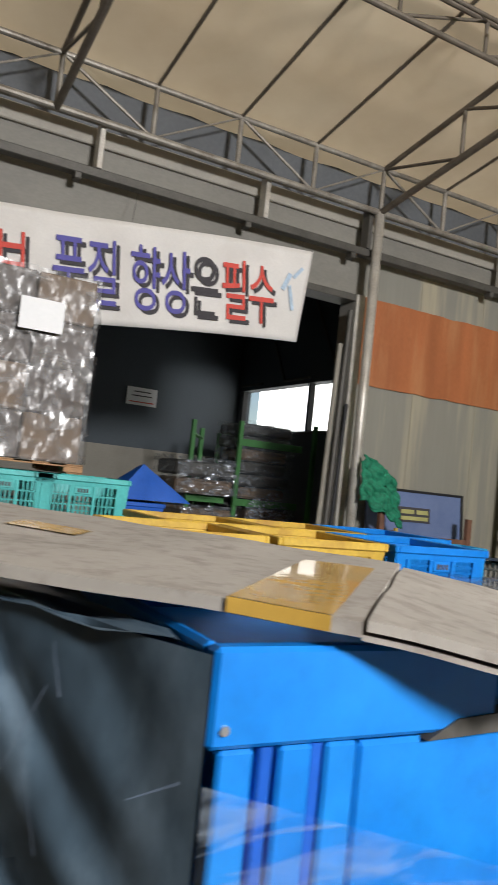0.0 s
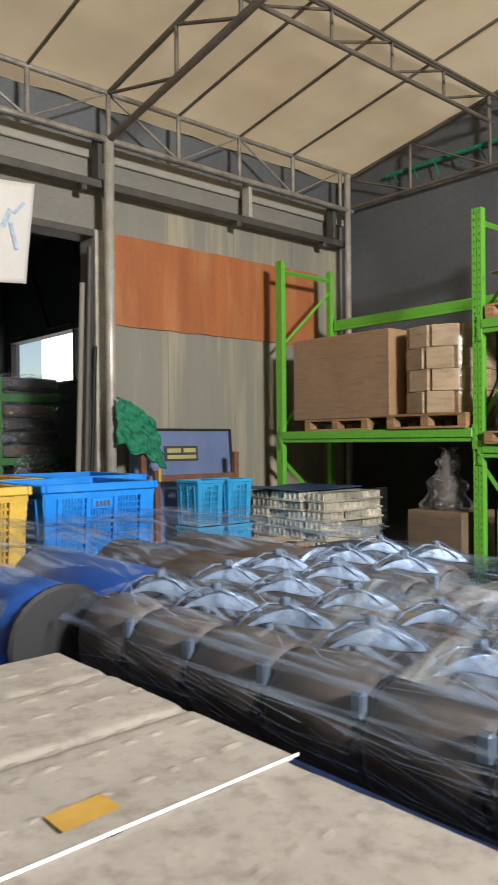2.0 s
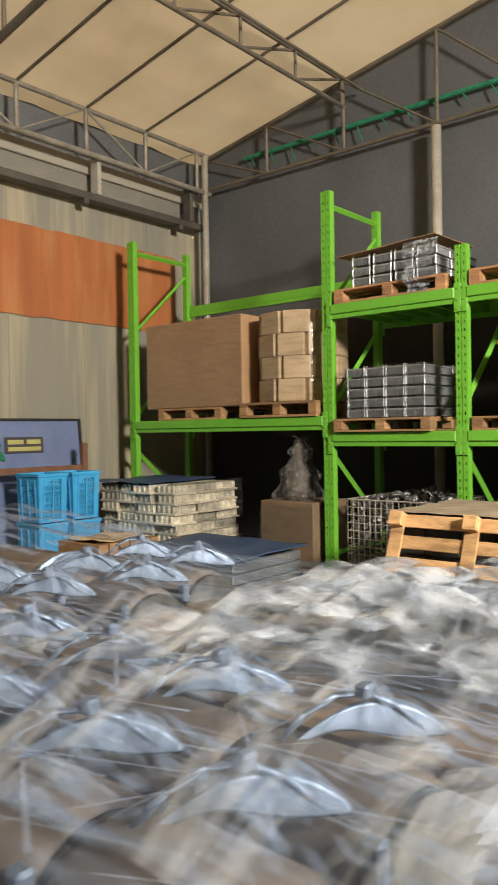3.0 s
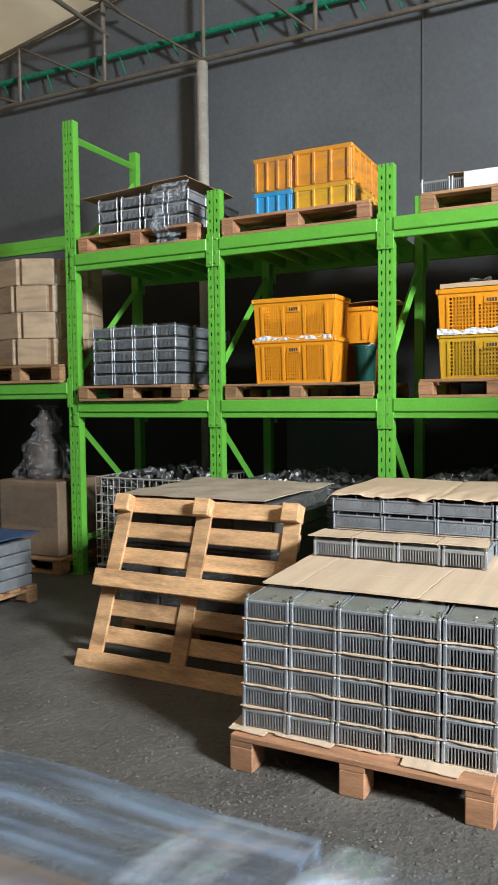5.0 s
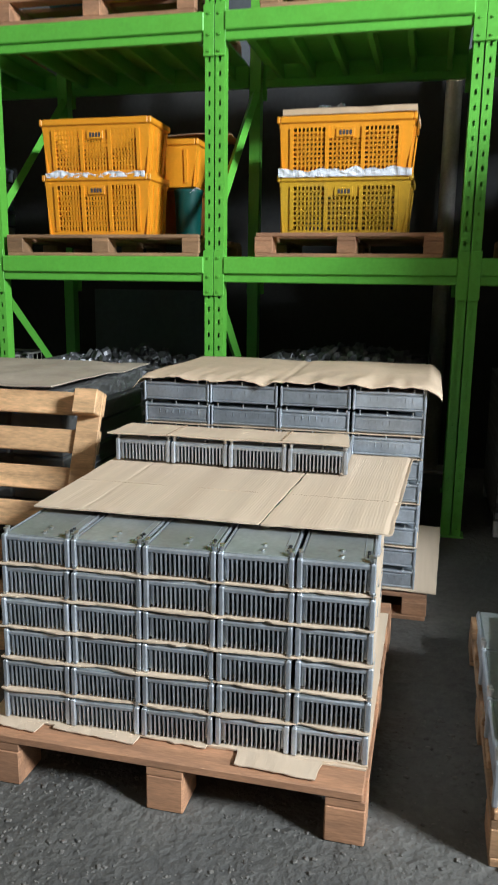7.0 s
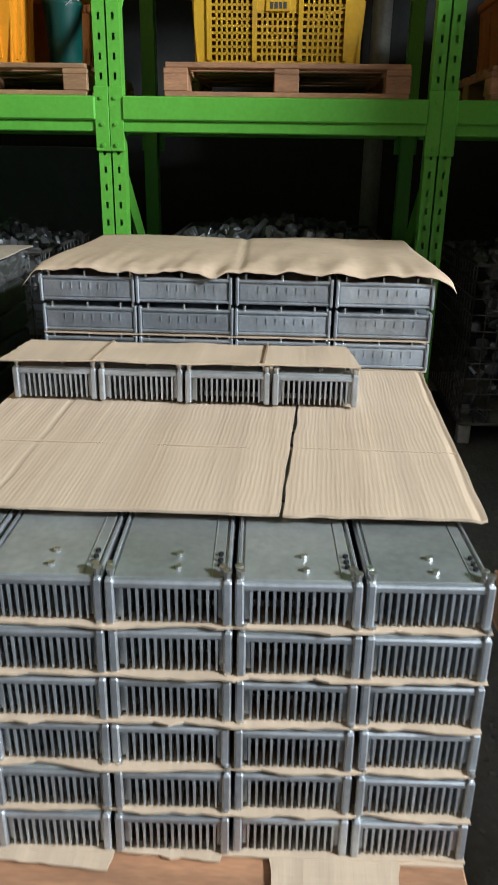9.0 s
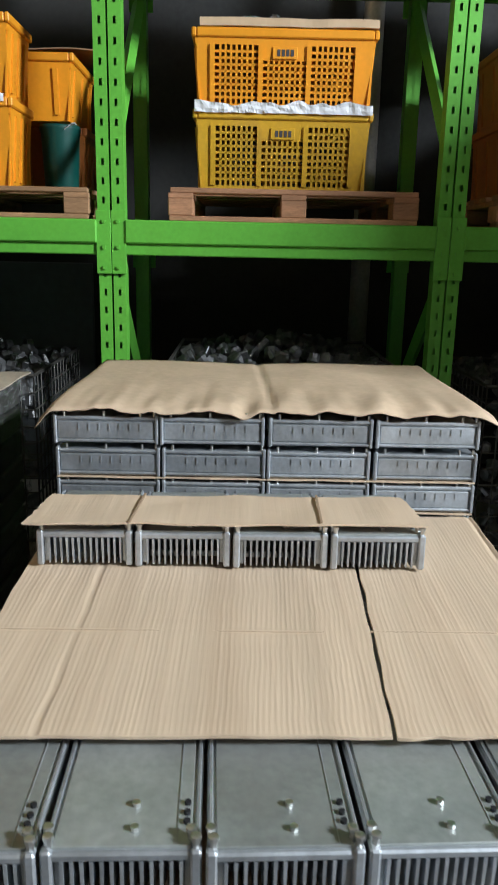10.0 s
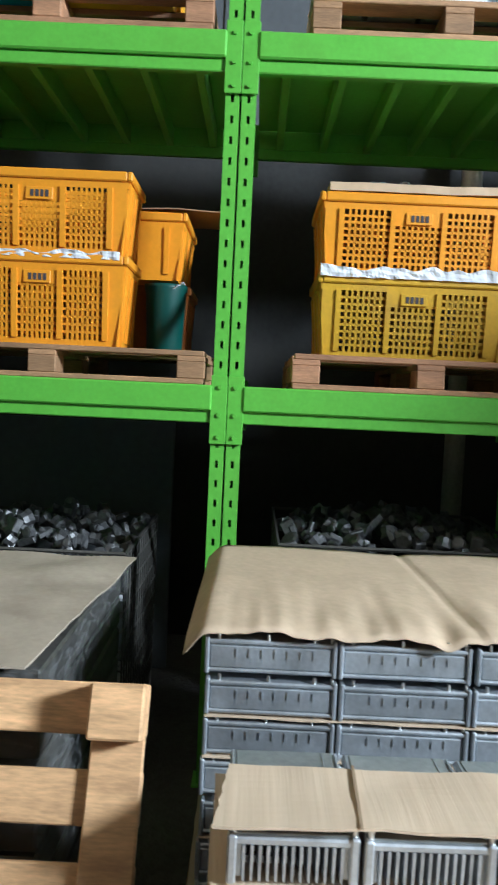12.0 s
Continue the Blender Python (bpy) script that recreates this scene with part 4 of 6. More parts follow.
# ---- crates ----
def lattice_crate(x, y, z, w, d, h, material, label, panels=3, group="crates", turn=0.0, solid=False, nx=8, nz=9):
    """Basket crate with pierced walls; w along y, d along x; its front looks along -x."""
    root = thing("plastic_crate", label, "crate", group, at=pose(x, y, z, 0, 0, turn))
    t, k = 0.006, 0.025
    part("bottom", Geo().box(k, k, 0.0, d - k, w - k, 0.01, 0.003), material, root)
    rim = Geo()
    for a in ((-0.008, -0.008, d + 0.008, 0.012), (-0.008, w - 0.012, d + 0.008, w + 0.008), (-0.008, 0.012, 0.012, w - 0.012), (d - 0.012, 0.012, d + 0.008, w - 0.012)):
        rim.box(a[0], a[1], h - 0.035, a[2], a[3], h, 0.005)
    part("rim", rim, material, root)

    def wall(p, q, n):
        """A pierced wall between two lower corners, leaning out to the rim by k."""
        p, q = Vector((*p, 0)), Vector((*q, 0))
        along = (q - p)
        length = along.length
        along.normalize()
        out = Vector((along.y, -along.x, 0))
        g = Geo()

        def slab(s0, s1, z0, z1, tt=t, off=0.0):
            vs = []
            for s in (s0, s1):
                for zz in (z0, z1):
                    o = out * (k * zz / h + off)
                    base_ = p + along * s + o + Vector((0, 0, zz))
                    vs += [base_, base_ - out * tt]
            g.add(vs, [(0, 2, 6, 4), (1, 5, 7, 3), (0, 4, 5, 1), (2, 3, 7, 6), (0, 1, 3, 2), (4, 6, 7, 5)])

        z0, z1 = 0.025, h - 0.06
        slab(-k * 0.5, length + k * 0.5, 0.0, z0)
        slab(-k * 0.7, length + k * 0.7, z1, h - 0.02)
        edge = 0.05
        span = (length - 2 * edge) / n
        slab(-k * 0.5, edge - 0.008, z0, z1)
        slab(length - edge + 0.008, length + k * 0.5, z0, z1)
        for i in range(n + 1):
            slab(edge + i * span - 0.010, edge + i * span + 0.010, z0, z1, 0.016, 0.008)
        if solid:
            slab(edge, length - edge, z0, z1)
            return g
        for i in range(n):
            s0, s1 = edge + i * span + 0.010, edge + (i + 1) * span - 0.010
            top = z1
            if n == 3 and i == 1 or n == 2 and i == 0:
                slab(s0, s1, z1 - 0.055, z1)
                top = z1 - 0.055
            for j in range(1, nx):
                s = s0 + (s1 - s0) * j / nx
                slab(s - 0.0045, s + 0.0045, z0, top)
            for j in range(1, nz):
                zz = z0 + (z1 - z0) * j / nz
                if zz < top:
                    slab(s0, s1, zz - 0.0045, zz + 0.0045)
        return g

    lo, hx, hy = k, d - k, w - k
    part("front_wall", wall((lo, hy), (lo, lo), panels), material, root)
    part("back_wall", wall((hx, lo), (hx, hy), panels), material, root)
    part("side_wall", wall((lo, lo), (hx, lo), 2), material, root)
    part("side_wall", wall((hx, hy), (lo, hy), 2), material, root)
    part("label_plate", Geo().box(0.0, w / 2 - 0.05, h - 0.11, 0.006, w / 2 + 0.05, h - 0.065, 0.002), material, root)
    mark = Geo()
    for i in range(4):
        mark.box(-0.002, w / 2 - 0.035 + i * 0.018, h - 0.10, 0.002, w / 2 - 0.023 + i * 0.018, h - 0.076)
    part("marking", mark, INK_BLACK, root, "small dark moulded lettering")
    return root


def paper_ruffle(x, y, z, w, label, h=0.05):
    g = Geo().sheet(lambda u, v: (x + 0.012 * wob(u * 20, v * 2, x), y + w * u, z - 0.008 + h * v * (0.75 + 0.5 * wob(u * 11, 2.2, y)) ), 60, 3)
    ob = part("paper_lining", g, WRAPPAPER)
    ob.modifiers.new("thick", "SOLIDIFY").thickness = 0.003
    return tagged(ob, label, "paper")


D1, D2 = 1.497, 2.733
# level one, from the far bay on
pallet(7.74, -0.185, D1, 1.0, 0.98, WOOD_RED, "red-brown wooden pallet on the rack", 0.128)
P1 = D1 + 0.128
lattice_crate(7.90, 0.0, P1, 0.72, 0.46, 0.315, OCHRE, "ochre yellow pierced plastic crate on a pallet")
lattice_crate(7.89, -0.005, P1 + 0.315, 0.73, 0.46, 0.30, ORANGE, "orange pierced plastic crate with a cardboard cover")
paper_ruffle(7.885, 0.0, P1 + 0.31, 0.72, "crumpled white paper between two crates")
flat_card("cardboard_sheet", "pinkish cardboard cover on a crate", [(7.88, 0.70), (7.88, -0.01), (8.36, -0.02), (8.36, 0.71)], P1 + 0.65, amp=0.004, material=CARTON_PALE, seed=21, thick=0.03)
part_bag = part("film_scrap", Geo().sheet(lambda u, v: (8.0 + 0.2 * u, 0.38 + 0.2 * v, P1 + 0.655 + 0.05 * max(0, wob(u * 4, v * 4, 3)) + 0.02), 12, 12), FILM_BAG, smooth=True)
tagged(part_bag, "crumpled clear film scrap on a cardboard cover", "film")

pallet(7.74, 1.13, D1, 1.18, 0.98, WOOD, "weathered wooden pallet on the rack", 0.12)
P1b = D1 + 0.12
lattice_crate(7.80, 1.435, P1b, 0.655, 0.31, 0.335, ORANGE, "orange yellow pierced plastic crate on a pallet")
lattice_crate(7.80, 1.43, P1b + 0.335, 0.665, 0.31, 0.30, ORANGE, "orange yellow pierced plastic crate stacked on another")
paper_ruffle(7.795, 1.46, P1b + 0.325, 0.61, "crumpled white paper between two crates", 0.04)
can = thing("plastic_can", "dark teal round plastic can behind orange crates", "can", at=pose(8.19, 1.335, P1b) @ Matrix.Diagonal((0.8, 0.8, 1, 1)))
part("body", Geo().lathe([(0, 0.085), (0.01, 0.092), (0.25, 0.105), (0.27, 0.112), (0.285, 0.112), (0.285, 0.09)], 24), DARK_TEAL, can, smooth=True)
part("cloth", Geo().sheet(lambda u, v: (-0.02 - 0.1 * u, -0.10 + 0.05 * v, 0.292 - 0.03 * u * v + 0.006 * wob(u * 5, v * 5)), 6, 6, 0.003), WRAPPAPER, can, "white cloth corner")
lattice_crate(8.32, 1.25, P1b, 0.72, 0.36, 0.30, RUST_PLASTIC, "orange-brown plastic crate behind other crates", solid=True)
lattice_crate(8.13, 1.26, P1b + 0.302, 0.72, 0.48, 0.27, ORANGE, "orange plastic crate behind other crates", solid=True)
flat_card("cardboard_sheet", "brown cardboard flap sticking out of a crate", [(8.33, 1.55), (8.30, 1.10), (8.7, 1.12), (8.7, 1.6)], P1b + 0.63, amp=0.01, material=CARTON, seed=22)

pallet(7.68, 2.66, D1, 1.02, 0.98, WOOD, "orange-brown wooden pallet on the rack", 0.128)
unit_stack(pose(7.70, 2.72, D1 + 0.128), 4, 3, 5, 0.205, 0.29, 0.0965, card=False, seed=8)
fs = thing("film_wrap", "clear stretch film round a stack of heat sinks", "film")
part("skin", Geo().sheet(lambda u, v: (7.685 - 0.006 * abs(wob(u * 12, v * 8)), 3.55 - 0.84 * u, D1 + 0.132 + 0.48 * v), 24, 10), FILM_THIN, fs)
part("skin", Geo().sheet(lambda u, v: (7.685 + 0.9 * u, 2.708 - 0.006 * abs(wob(u * 12, v * 8)), D1 + 0.132 + 0.48 * v), 24, 10), FILM_THIN, fs)

pallet(7.74, -1.55, D1, 1.05, 0.98, WOOD_RED, "red-brown wooden pallet on the rack", 0.128)
for k in range(2):
    lattice_crate(7.95, -1.28, P1 + k * 0.31, 0.72, 0.46, 0.31, RUST_PLASTIC, "brown-orange plastic crate on a pallet", solid=True)

# level two
pallet(7.735, -0.215, D2, 1.02, 0.98, WOOD, "brown wooden pallet on the top beam", 0.135)
P2 = D2 + 0.135
for i in range(2):
    for j in range(5):
        put_unit(pose(7.76 + i * 0.3, -0.19 + j * 0.2, P2, 0, 0, (j % 3 - 1) * 1.0))
flat_card("cardboard_sheet", "brown cardboard sheet over castings on the top level", [(7.77, 0.62), (7.80, -0.22), (8.5, -0.2), (8.5, 0.75)], P2 + 0.115, amp=0.008, material=CARTON, seed=24)
tagged(part("paper_sheet", Geo().sheet(lambda u, v: (7.748 + 0.004 * wob(u * 6, v * 6), 0.52 - 0.32 * u, P2 + 0.0 + 0.105 * v), 12, 6, 0.0), PAPER), "white paper sheet hanging in front of castings", "paper")
bpy.data.objects["paper_sheet"].modifiers.new("thick", "SOLIDIFY").thickness = 0.002

pallet(7.735, 1.15, D2, 1.17, 1.0, WOOD_RED, "reddish wooden pallet on the top beam", 0.14)


def closed_box(x, y, z, w, d, h, material, label, name="stacking_box"):
    """Solid-walled plastic stacking box with ribs and a rim."""
    root = thing(name, label, "box", "stacking boxes on the top level", at=pose(x, y, z))
    g = Geo().box(0.008, 0.008, 0, d - 0.008, w - 0.008, h - 0.03, 0.006)
    part("body", g, material, root)
    part("rim", Geo().box(0, 0, h - 0.035, d, w, h, 0.006), material, root)
    for j in range(4):
        yy = 0.02 + j * (w - 0.06) / 3
        part("rib", Geo().box(-0.006, yy, 0.01, 0.012, yy + 0.02, h - 0.03, 0.003), material, root)
        xx = 0.02 + j * (d - 0.06) / 3
        part("rib", Geo().box(xx, -0.006, 0.01, xx + 0.02, 0.012, h - 0.03, 0.003), material, root)
    return root


P2b = D2 + 0.14
for i in range(2):
    closed_box(7.80 + 0.5 * i, 1.30, P2b, 0.455, 0.48, 0.17, YELLOW, "yellow plastic stacking box wrapped in film")
    closed_box(7.80 + 0.5 * i, 1.30, P2b + 0.172, 0.455, 0.48, 0.26, ORANGE, "orange plastic stacking box wrapped in film")
    closed_box(7.80 + 0.5 * i, 1.76, P2b, 0.32, 0.48, 0.165, CYAN, "bright blue plastic stacking box under an orange one")
    closed_box(7.80 + 0.5 * i, 1.76, P2b + 0.167, 0.32, 0.48, 0.25, ORANGE, "orange plastic stacking box wrapped in film")
fs = thing("film_wrap", "clear stretch film round orange boxes", "film")
part("skin", Geo().sheet(lambda u, v: (7.782 - 0.008 * abs(wob(u * 9, v * 6)), 2.09 - 0.8 * u, P2b + 0.43 * v), 24, 10), FILM_THIN, fs)
part("skin", Geo().sheet(lambda u, v: (7.782 + 1.02 * u, 1.285 - 0.008 * abs(wob(u * 9, v * 6)), P2b + 0.43 * v), 24, 10), FILM_THIN, fs)
part("skin", Geo().sheet(lambda u, v: (7.80 + u, 2.08 - 0.78 * v, P2b + 0.437 + 0.05 * max(0, wob(u * 5, v * 5, 2))), 20, 20), FILM_THIN, fs, smooth=True)

pallet(7.735, 2.53, D2, 1.16, 1.0, WOOD_RED, "reddish wooden pallet on the top beam", 0.14)
unit_stack(pose(7.76, 2.62, P2b), 4, 3, 3, 0.225, 0.29, 0.095, card=False, seed=12, jitter=0.006)
flat_card("cardboard_sheet", "brown cardboard sheet tilted over castings", [(7.70, 3.62, P2b + 0.30), (7.72, 2.62, P2b + 0.36), (8.5, 2.6, P2b + 0.37), (8.5, 3.6, P2b + 0.31)], P2b + 0.31, amp=0.006, material=CARTON, seed=26)
bag = part("hanging_film", Geo().sheet(lambda u, v: (7.735 - 0.05 * math.sin(v * 2.6) - 0.02 * wob(u * 9, v * 9), 2.92 - 0.34 * u * (0.6 + 0.4 * v) - 0.05 * wob(v * 5, 1), P2b - 0.13 + 0.45 * v), 26, 26), FILM_BAG, smooth=True)
tagged(bag, "crumpled clear film hanging over castings", "film")

pallet(7.74, -1.6, D2, 1.05, 0.98, WOOD, "brown wooden pallet on the top beam", 0.135)
heap = Geo()
for i in range(14):
    heap.box(7.78 + 0.02 * (i % 3), -1.5 + i * 0.06, P2, 8.5, -1.46 + i * 0.06, P2 + 0.12 + 0.04 * (i % 4), 0.008)
tagged(part("casting_heap", heap, ALU), "grey castings piled on a top pallet", "castings")

# far bay with cartons
B0 = 1.66
pallet(7.75, 5.20, B0, 1.0, 1.0, WOOD, "wooden pallet under a wrapped carton", 0.135)
pallet(7.70, 3.89, B0, 1.0, 1.0, WOOD, "wooden pallet under stacked small cartons", 0.16)
car = thing("wrapped_carton", "large brown carton wrapped in glossy film", "carton")
part("carton", Geo().box(7.76, 4.89, B0 + 0.137, 8.70, 6.40, 2.79, 0.012), CARTON, car)
part("film", Geo().sheet(lambda u, v: (7.752 - 0.004 * abs(wob(u * 8, v * 20)), 6.41 - 1.53 * u, B0 + 0.14 + 0.985 * v), 30, 24), FILM_THIN, car)
rc = thing("carton_stack", "four layers of small pale cartons stacked in a ring", "carton stack")
for k in range(4):
    z = B0 + 0.162 + k * 0.232
    for i in range(9):
        a = math.radians(40 * i + 8 * (k % 2))
        m_ = Matrix.Translation((8.17 + 0.33 * math.cos(a), 4.38 + 0.33 * math.sin(a), z)) @ pose(0, 0, 0, 0, 0, math.degrees(a))
        part("small_carton", Geo().box(-0.13, -0.14, 0, 0.13, 0.14, 0.228, 0.006, m_), CARTON_PALE, rc)
part("film", Geo().lathe([(B0 + 0.17, 0.485), (2.0, 0.49), (2.3, 0.485), (2.6, 0.488), (2.74, 0.475)], 28, Matrix.Translation((8.17, 4.38, 0))), FILM_THIN, rc, smooth=True)


# wire baskets with castings on the ground bays
# dark default wire paints in shade; only one basket keeps plain steel
def wire_basket(x, y, w, d, z1, seed, wire=DARK_STEEL):
    root = thing("wire_basket", "grey steel wire basket full of loose castings", "basket", "baskets under the rack", at=pose(x, y, 0))
    g = Geo()
    for i in range(int(w / 0.06) + 1):
        yy = i * w / int(w / 0.06)
        g.tube((0, yy, 0.1), (0, yy, z1), 0.004, 5)
    for i in range(int(d / 0.06) + 1):
        xx = i * d / int(d / 0.06)
        g.tube((xx, 0, 0.1), (xx, 0, z1), 0.004, 5)
        g.tube((xx, w, 0.1), (xx, w, z1), 0.004, 5)
    for k in range(11):
        zz = 0.1 + k * (z1 - 0.1) / 10
        r = 0.008 if k in (0, 10) else 0.004
        g.tube((0, 0, zz), (0, w, zz), r, 5)
        g.tube((0, 0, zz), (d, 0, zz), r, 5)
        g.tube((0, w, zz), (d, w, zz), r, 5)
        g.tube((d, 0, zz), (d, w, zz), r, 5)
    part("mesh", g, wire, root)
    for p in ((0.03, 0.03), (0.03, w - 0.03), (d - 0.03, 0.03), (d - 0.03, w - 0.03)):
        part("foot", Geo().box(p[0] - 0.03, p[1] - 0.03, 0, p[0] + 0.03, p[1] + 0.03, 0.1, 0.004), STEEL, root)
    part("floor_plate", Geo().box(0, 0, 0.095, d, w, 0.105), STEEL, root)
    r = random.Random(seed)
    h = Geo()
    for i in range(420):
        xx, yy = r.uniform(0.03, d - 0.03), r.uniform(0.03, w - 0.03)
        front = r.random() < 0.55
        if front:
            xx = r.uniform(0.02, 0.1)
        top = z1 - 0.03 + 0.10 * (1 - abs(yy / w - 0.5) * 2) * r.random()
        zz = r.uniform(0.13, z1 - 0.04) if front else top
        m_ = Matrix.Translation((xx, yy, zz)) @ Euler((r.uniform(0, 6), r.uniform(0, 6), r.uniform(0, 6))).to_matrix().to_4x4()
        k = r.random()
        if k < 0.75:
            s = r.uniform(0.025, 0.055)
            h.lathe([(-s * 0.5, s * 0.5), (-s * 0.4, s * 0.75), (0, s * 0.6), (s * 0.5, s * 0.62), (s * 0.6, s * 0.35)], 7, m_)
        else:
            a, b, c = r.uniform(0.02, 0.05), r.uniform(0.012, 0.03), r.uniform(0.006, 0.02)
            h.box(-a, -b, -c, a, b, c, 0.004, m_)
    st = part("loose_castings", h, SCRAP)
    st.matrix_basis = pose(x, y, 0)
    tagged(st, "heap of small loose metal castings in a basket", "castings", kind="stuff")
    return root


wire_basket(7.76, 2.60, 0.98, 0.92, 0.85, 1, STEEL)
wire_basket(7.80, 1.40, 0.9, 0.90, 0.85, 2)
wire_basket(7.82, -0.15, 0.98, 0.90, 0.91, 3)
wire_basket(7.80, -1.55, 1.0, 0.90, 0.84, 4)
tagged(part("grey_sheet", Geo().box(8.90, 1.35, 0.0, 8.93, 2.3, 1.3, 0.004), BACKWALL), "pale grey board standing behind the baskets", "board")


# ---- far corner of the hall ----
def tray_stack():
    root = thing("tray_stack", "pale cast trays stacked in six layers under a blue sheet", "tray stack")
    r = random.Random(4)
    z = 0.14
    pallet_parts(thing("wooden_pallet", "wooden pallet under pale trays", "pallet", at=pose(6.98, 5.18, 0)), 1.2, 1.08, WOOD, 0.13)
    for k in range(8):
        for j in range(4):
            for i in range(3):
                if i and j and k < 7:
                    continue
                dx, dy = r.uniform(-0.034, 0.026), r.uniform(-0.034, 0.026)
                g = Geo()
                x0, y0 = 7.0 + i * 0.345 + dx, 5.20 + j * 0.29 + dy
                g.box(x0 - 0.018, y0 - 0.018, z, x0 + 0.335, y0 + 0.28, z + 0.026, 0.007)
                g.box(x0 + 0.018, y0 + 0.018, z + 0.026, x0 + 0.315, y0 + 0.262, z + 0.1, 0.004)
                for q in range(4):
                    c = y0 + 0.012 + q * 0.077
                    g.box(x0 - 0.004, c, z + 0.026, x0 + 0.02, c + 0.014, z + 0.1, 0.003)
                    c = x0 + 0.012 + q * 0.092
                    g.box(c, y0 - 0.004, z + 0.026, c + 0.014, y0 + 0.02, z + 0.1, 0.003)
                tr_ = part("tray", g, TRAY, root)
                tr_.matrix_local = Matrix.Translation((x0, y0, z)) @ pose(0, 0, 0, 0, 0, r.uniform(-2.5, 2.5)) @ Matrix.Translation((-x0, -y0, -z))
        z += 0.104
    part("film", Geo().sheet(lambda u, v: (6.985 - 0.01 * abs(wob(u * 9, v * 5)), 6.40 - 1.22 * u, 0.15 + 0.85 * v), 30, 12), FILM_THIN, root)
    part("film", Geo().sheet(lambda u, v: (6.985 + 1.08 * u, 5.175 - 0.01 * abs(wob(u * 9, v * 5)), 0.15 + 0.85 * v), 30, 12), FILM_THIN, root)
    sh = part("blue_sheet", Geo().sheet(lambda u, v: (6.93 + 1.05 * u, 6.46 - 0.98 * v, 0.992 + 0.02 * wob(u * 3, v * 3) + 0.012 * u), 20, 20, 0.004), SHEET_BLUE, smooth=True)
    tagged(sh, "dark blue plastic sheet lying on trays", "sheet")


TRAY = mat("pale_tray", (0.72, 0.67, 0.56), 0.32, 0.4, vary=0.22, scale=9, bump=0.2, each=0.3)
tray_stack()

low = thing("low_casting_stack", "low stack of grey castings under a blue sheet", "casting stack")
pallet(5.98, 3.50, 0, 1.2, 0.95, WOOD, "wooden pallet under a low stack", 0.13)
for k in range(4):
    for j in range(4):
        part("casting", Geo().box(6.0 + 0.004 * j, 3.52 + j * 0.29, 0.132 + k * 0.088, 6.9, 3.52 + j * 0.29 + 0.275, 0.132 + k * 0.088 + 0.078, 0.006), ALU, low)
tagged(part("blue_sheet", Geo().sheet(lambda u, v: (5.93 + 1.03 * u, 4.78 - 1.30 * v, 0.505 + 0.014 * wob(u * 3, v * 3, 8) + 0.02 * u), 20, 20, 0.004), SHEET_BLUE, smooth=True), "dark blue plastic sheet lying on castings", "sheet")
flat_card("cardboard_sheet", "brown cardboard scrap lying on a blue sheet", [(5.75, 5.3), (5.75, 4.85), (6.3, 4.8), (6.3, 5.25)], 0.58, amp=0.03, material=CARTON_PALE, seed=31)
pallet(5.72, 4.80, 0, 0.6, 0.7, WOOD, "wooden pallet with scrap cardboard", 0.55)

# wrapped machine part on a carton under the rack
mc = thing("carton", "brown carton with film wound round it", "carton")
# dull brown puts the shade under the rack into this carton's colour
part("body", Geo().box(7.68, 3.93, 0.14, 8.30, 4.60, 0.80, 0.01), DULL_CARTON, mc)
part("film", Geo().sheet(lambda u, v: (7.672, 4.61 - 0.69 * u, 0.4 + 0.36 * v), 12, 6), FILM_THIN, mc)
pallet(7.62, 3.86, 0, 0.85, 0.85, WOOD, "wooden pallet under a carton", 0.138)
wm = thing("wrapped_machine_part", "narrow-necked metal part wrapped in crinkled clear film", "machine part")
part("core", Geo().lathe([(0.80, 0.15), (0.95, 0.17), (1.08, 0.15), (1.18, 0.07), (1.36, 0.06), (1.42, 0.03)], 16, Matrix.Translation((7.95, 4.30, 0))), BROWN_CAST, wm, smooth=True)


def neck(u, v):
    """Film gathered to a narrow crinkled neck over the part."""
    r = 0.085 + 0.15 * max(0, 1 - v * 1.5) ** 0.6 + 0.055 * wob(math.cos(u * 6.283) * 4, math.sin(u * 6.283) * 4, v * 7) + 0.03 * math.sin(v * 19)
    return (7.95 + r * math.cos(u * 6.283), 4.30 + 1.15 * r * math.sin(u * 6.283) - 0.05 * v, 0.805 + 0.66 * v)


part("film", Geo().sheet(neck, 56, 34), FILM_DARK, wm)

# blue board leaning on the wall, iron frame and crate before it
bb = thing("blue_board", "blue board with a dark edge leaning on the wall", "board")
m_ = Matrix.Translation((6.06, 6.86, 0.0)) @ pose(0, 0, 0, -5, 0, 0)
part("panel", Geo().box(-0.35, 0, 0.02, 1.13, 0.03, 1.68, 0.004, m_), BOARD_BLUE, bb)
part("edge", Geo().box(1.13, -0.01, 0.0, 1.17, 0.05, 1.71, 0.004, m_), BLACK, bb)
part("edge", Geo().box(-0.35, -0.01, 1.68, 1.13, 0.04, 1.71, 0.004, m_), BLACK, bb)
pl = part("name_plate", Geo().box(0.12, -0.012, 1.32, 0.62, -0.002, 1.50, 0.003, m_), INK_BLACK, bb)
part("print_bar", Geo().box(0.16, -0.018, 1.42, 0.36, -0.013, 1.47, 0, m_), PLATE_YELLOW, bb)
part("print_bar", Geo().box(0.40, -0.018, 1.42, 0.58, -0.013, 1.47, 0, m_), PLATE_YELLOW, bb)
part("print_bar", Geo().box(0.16, -0.018, 1.345, 0.58, -0.013, 1.39, 0, m_), PLATE_YELLOW, bb)
fr = thing("iron_frame", "rusty brown iron frame standing before a blue board", "frame")
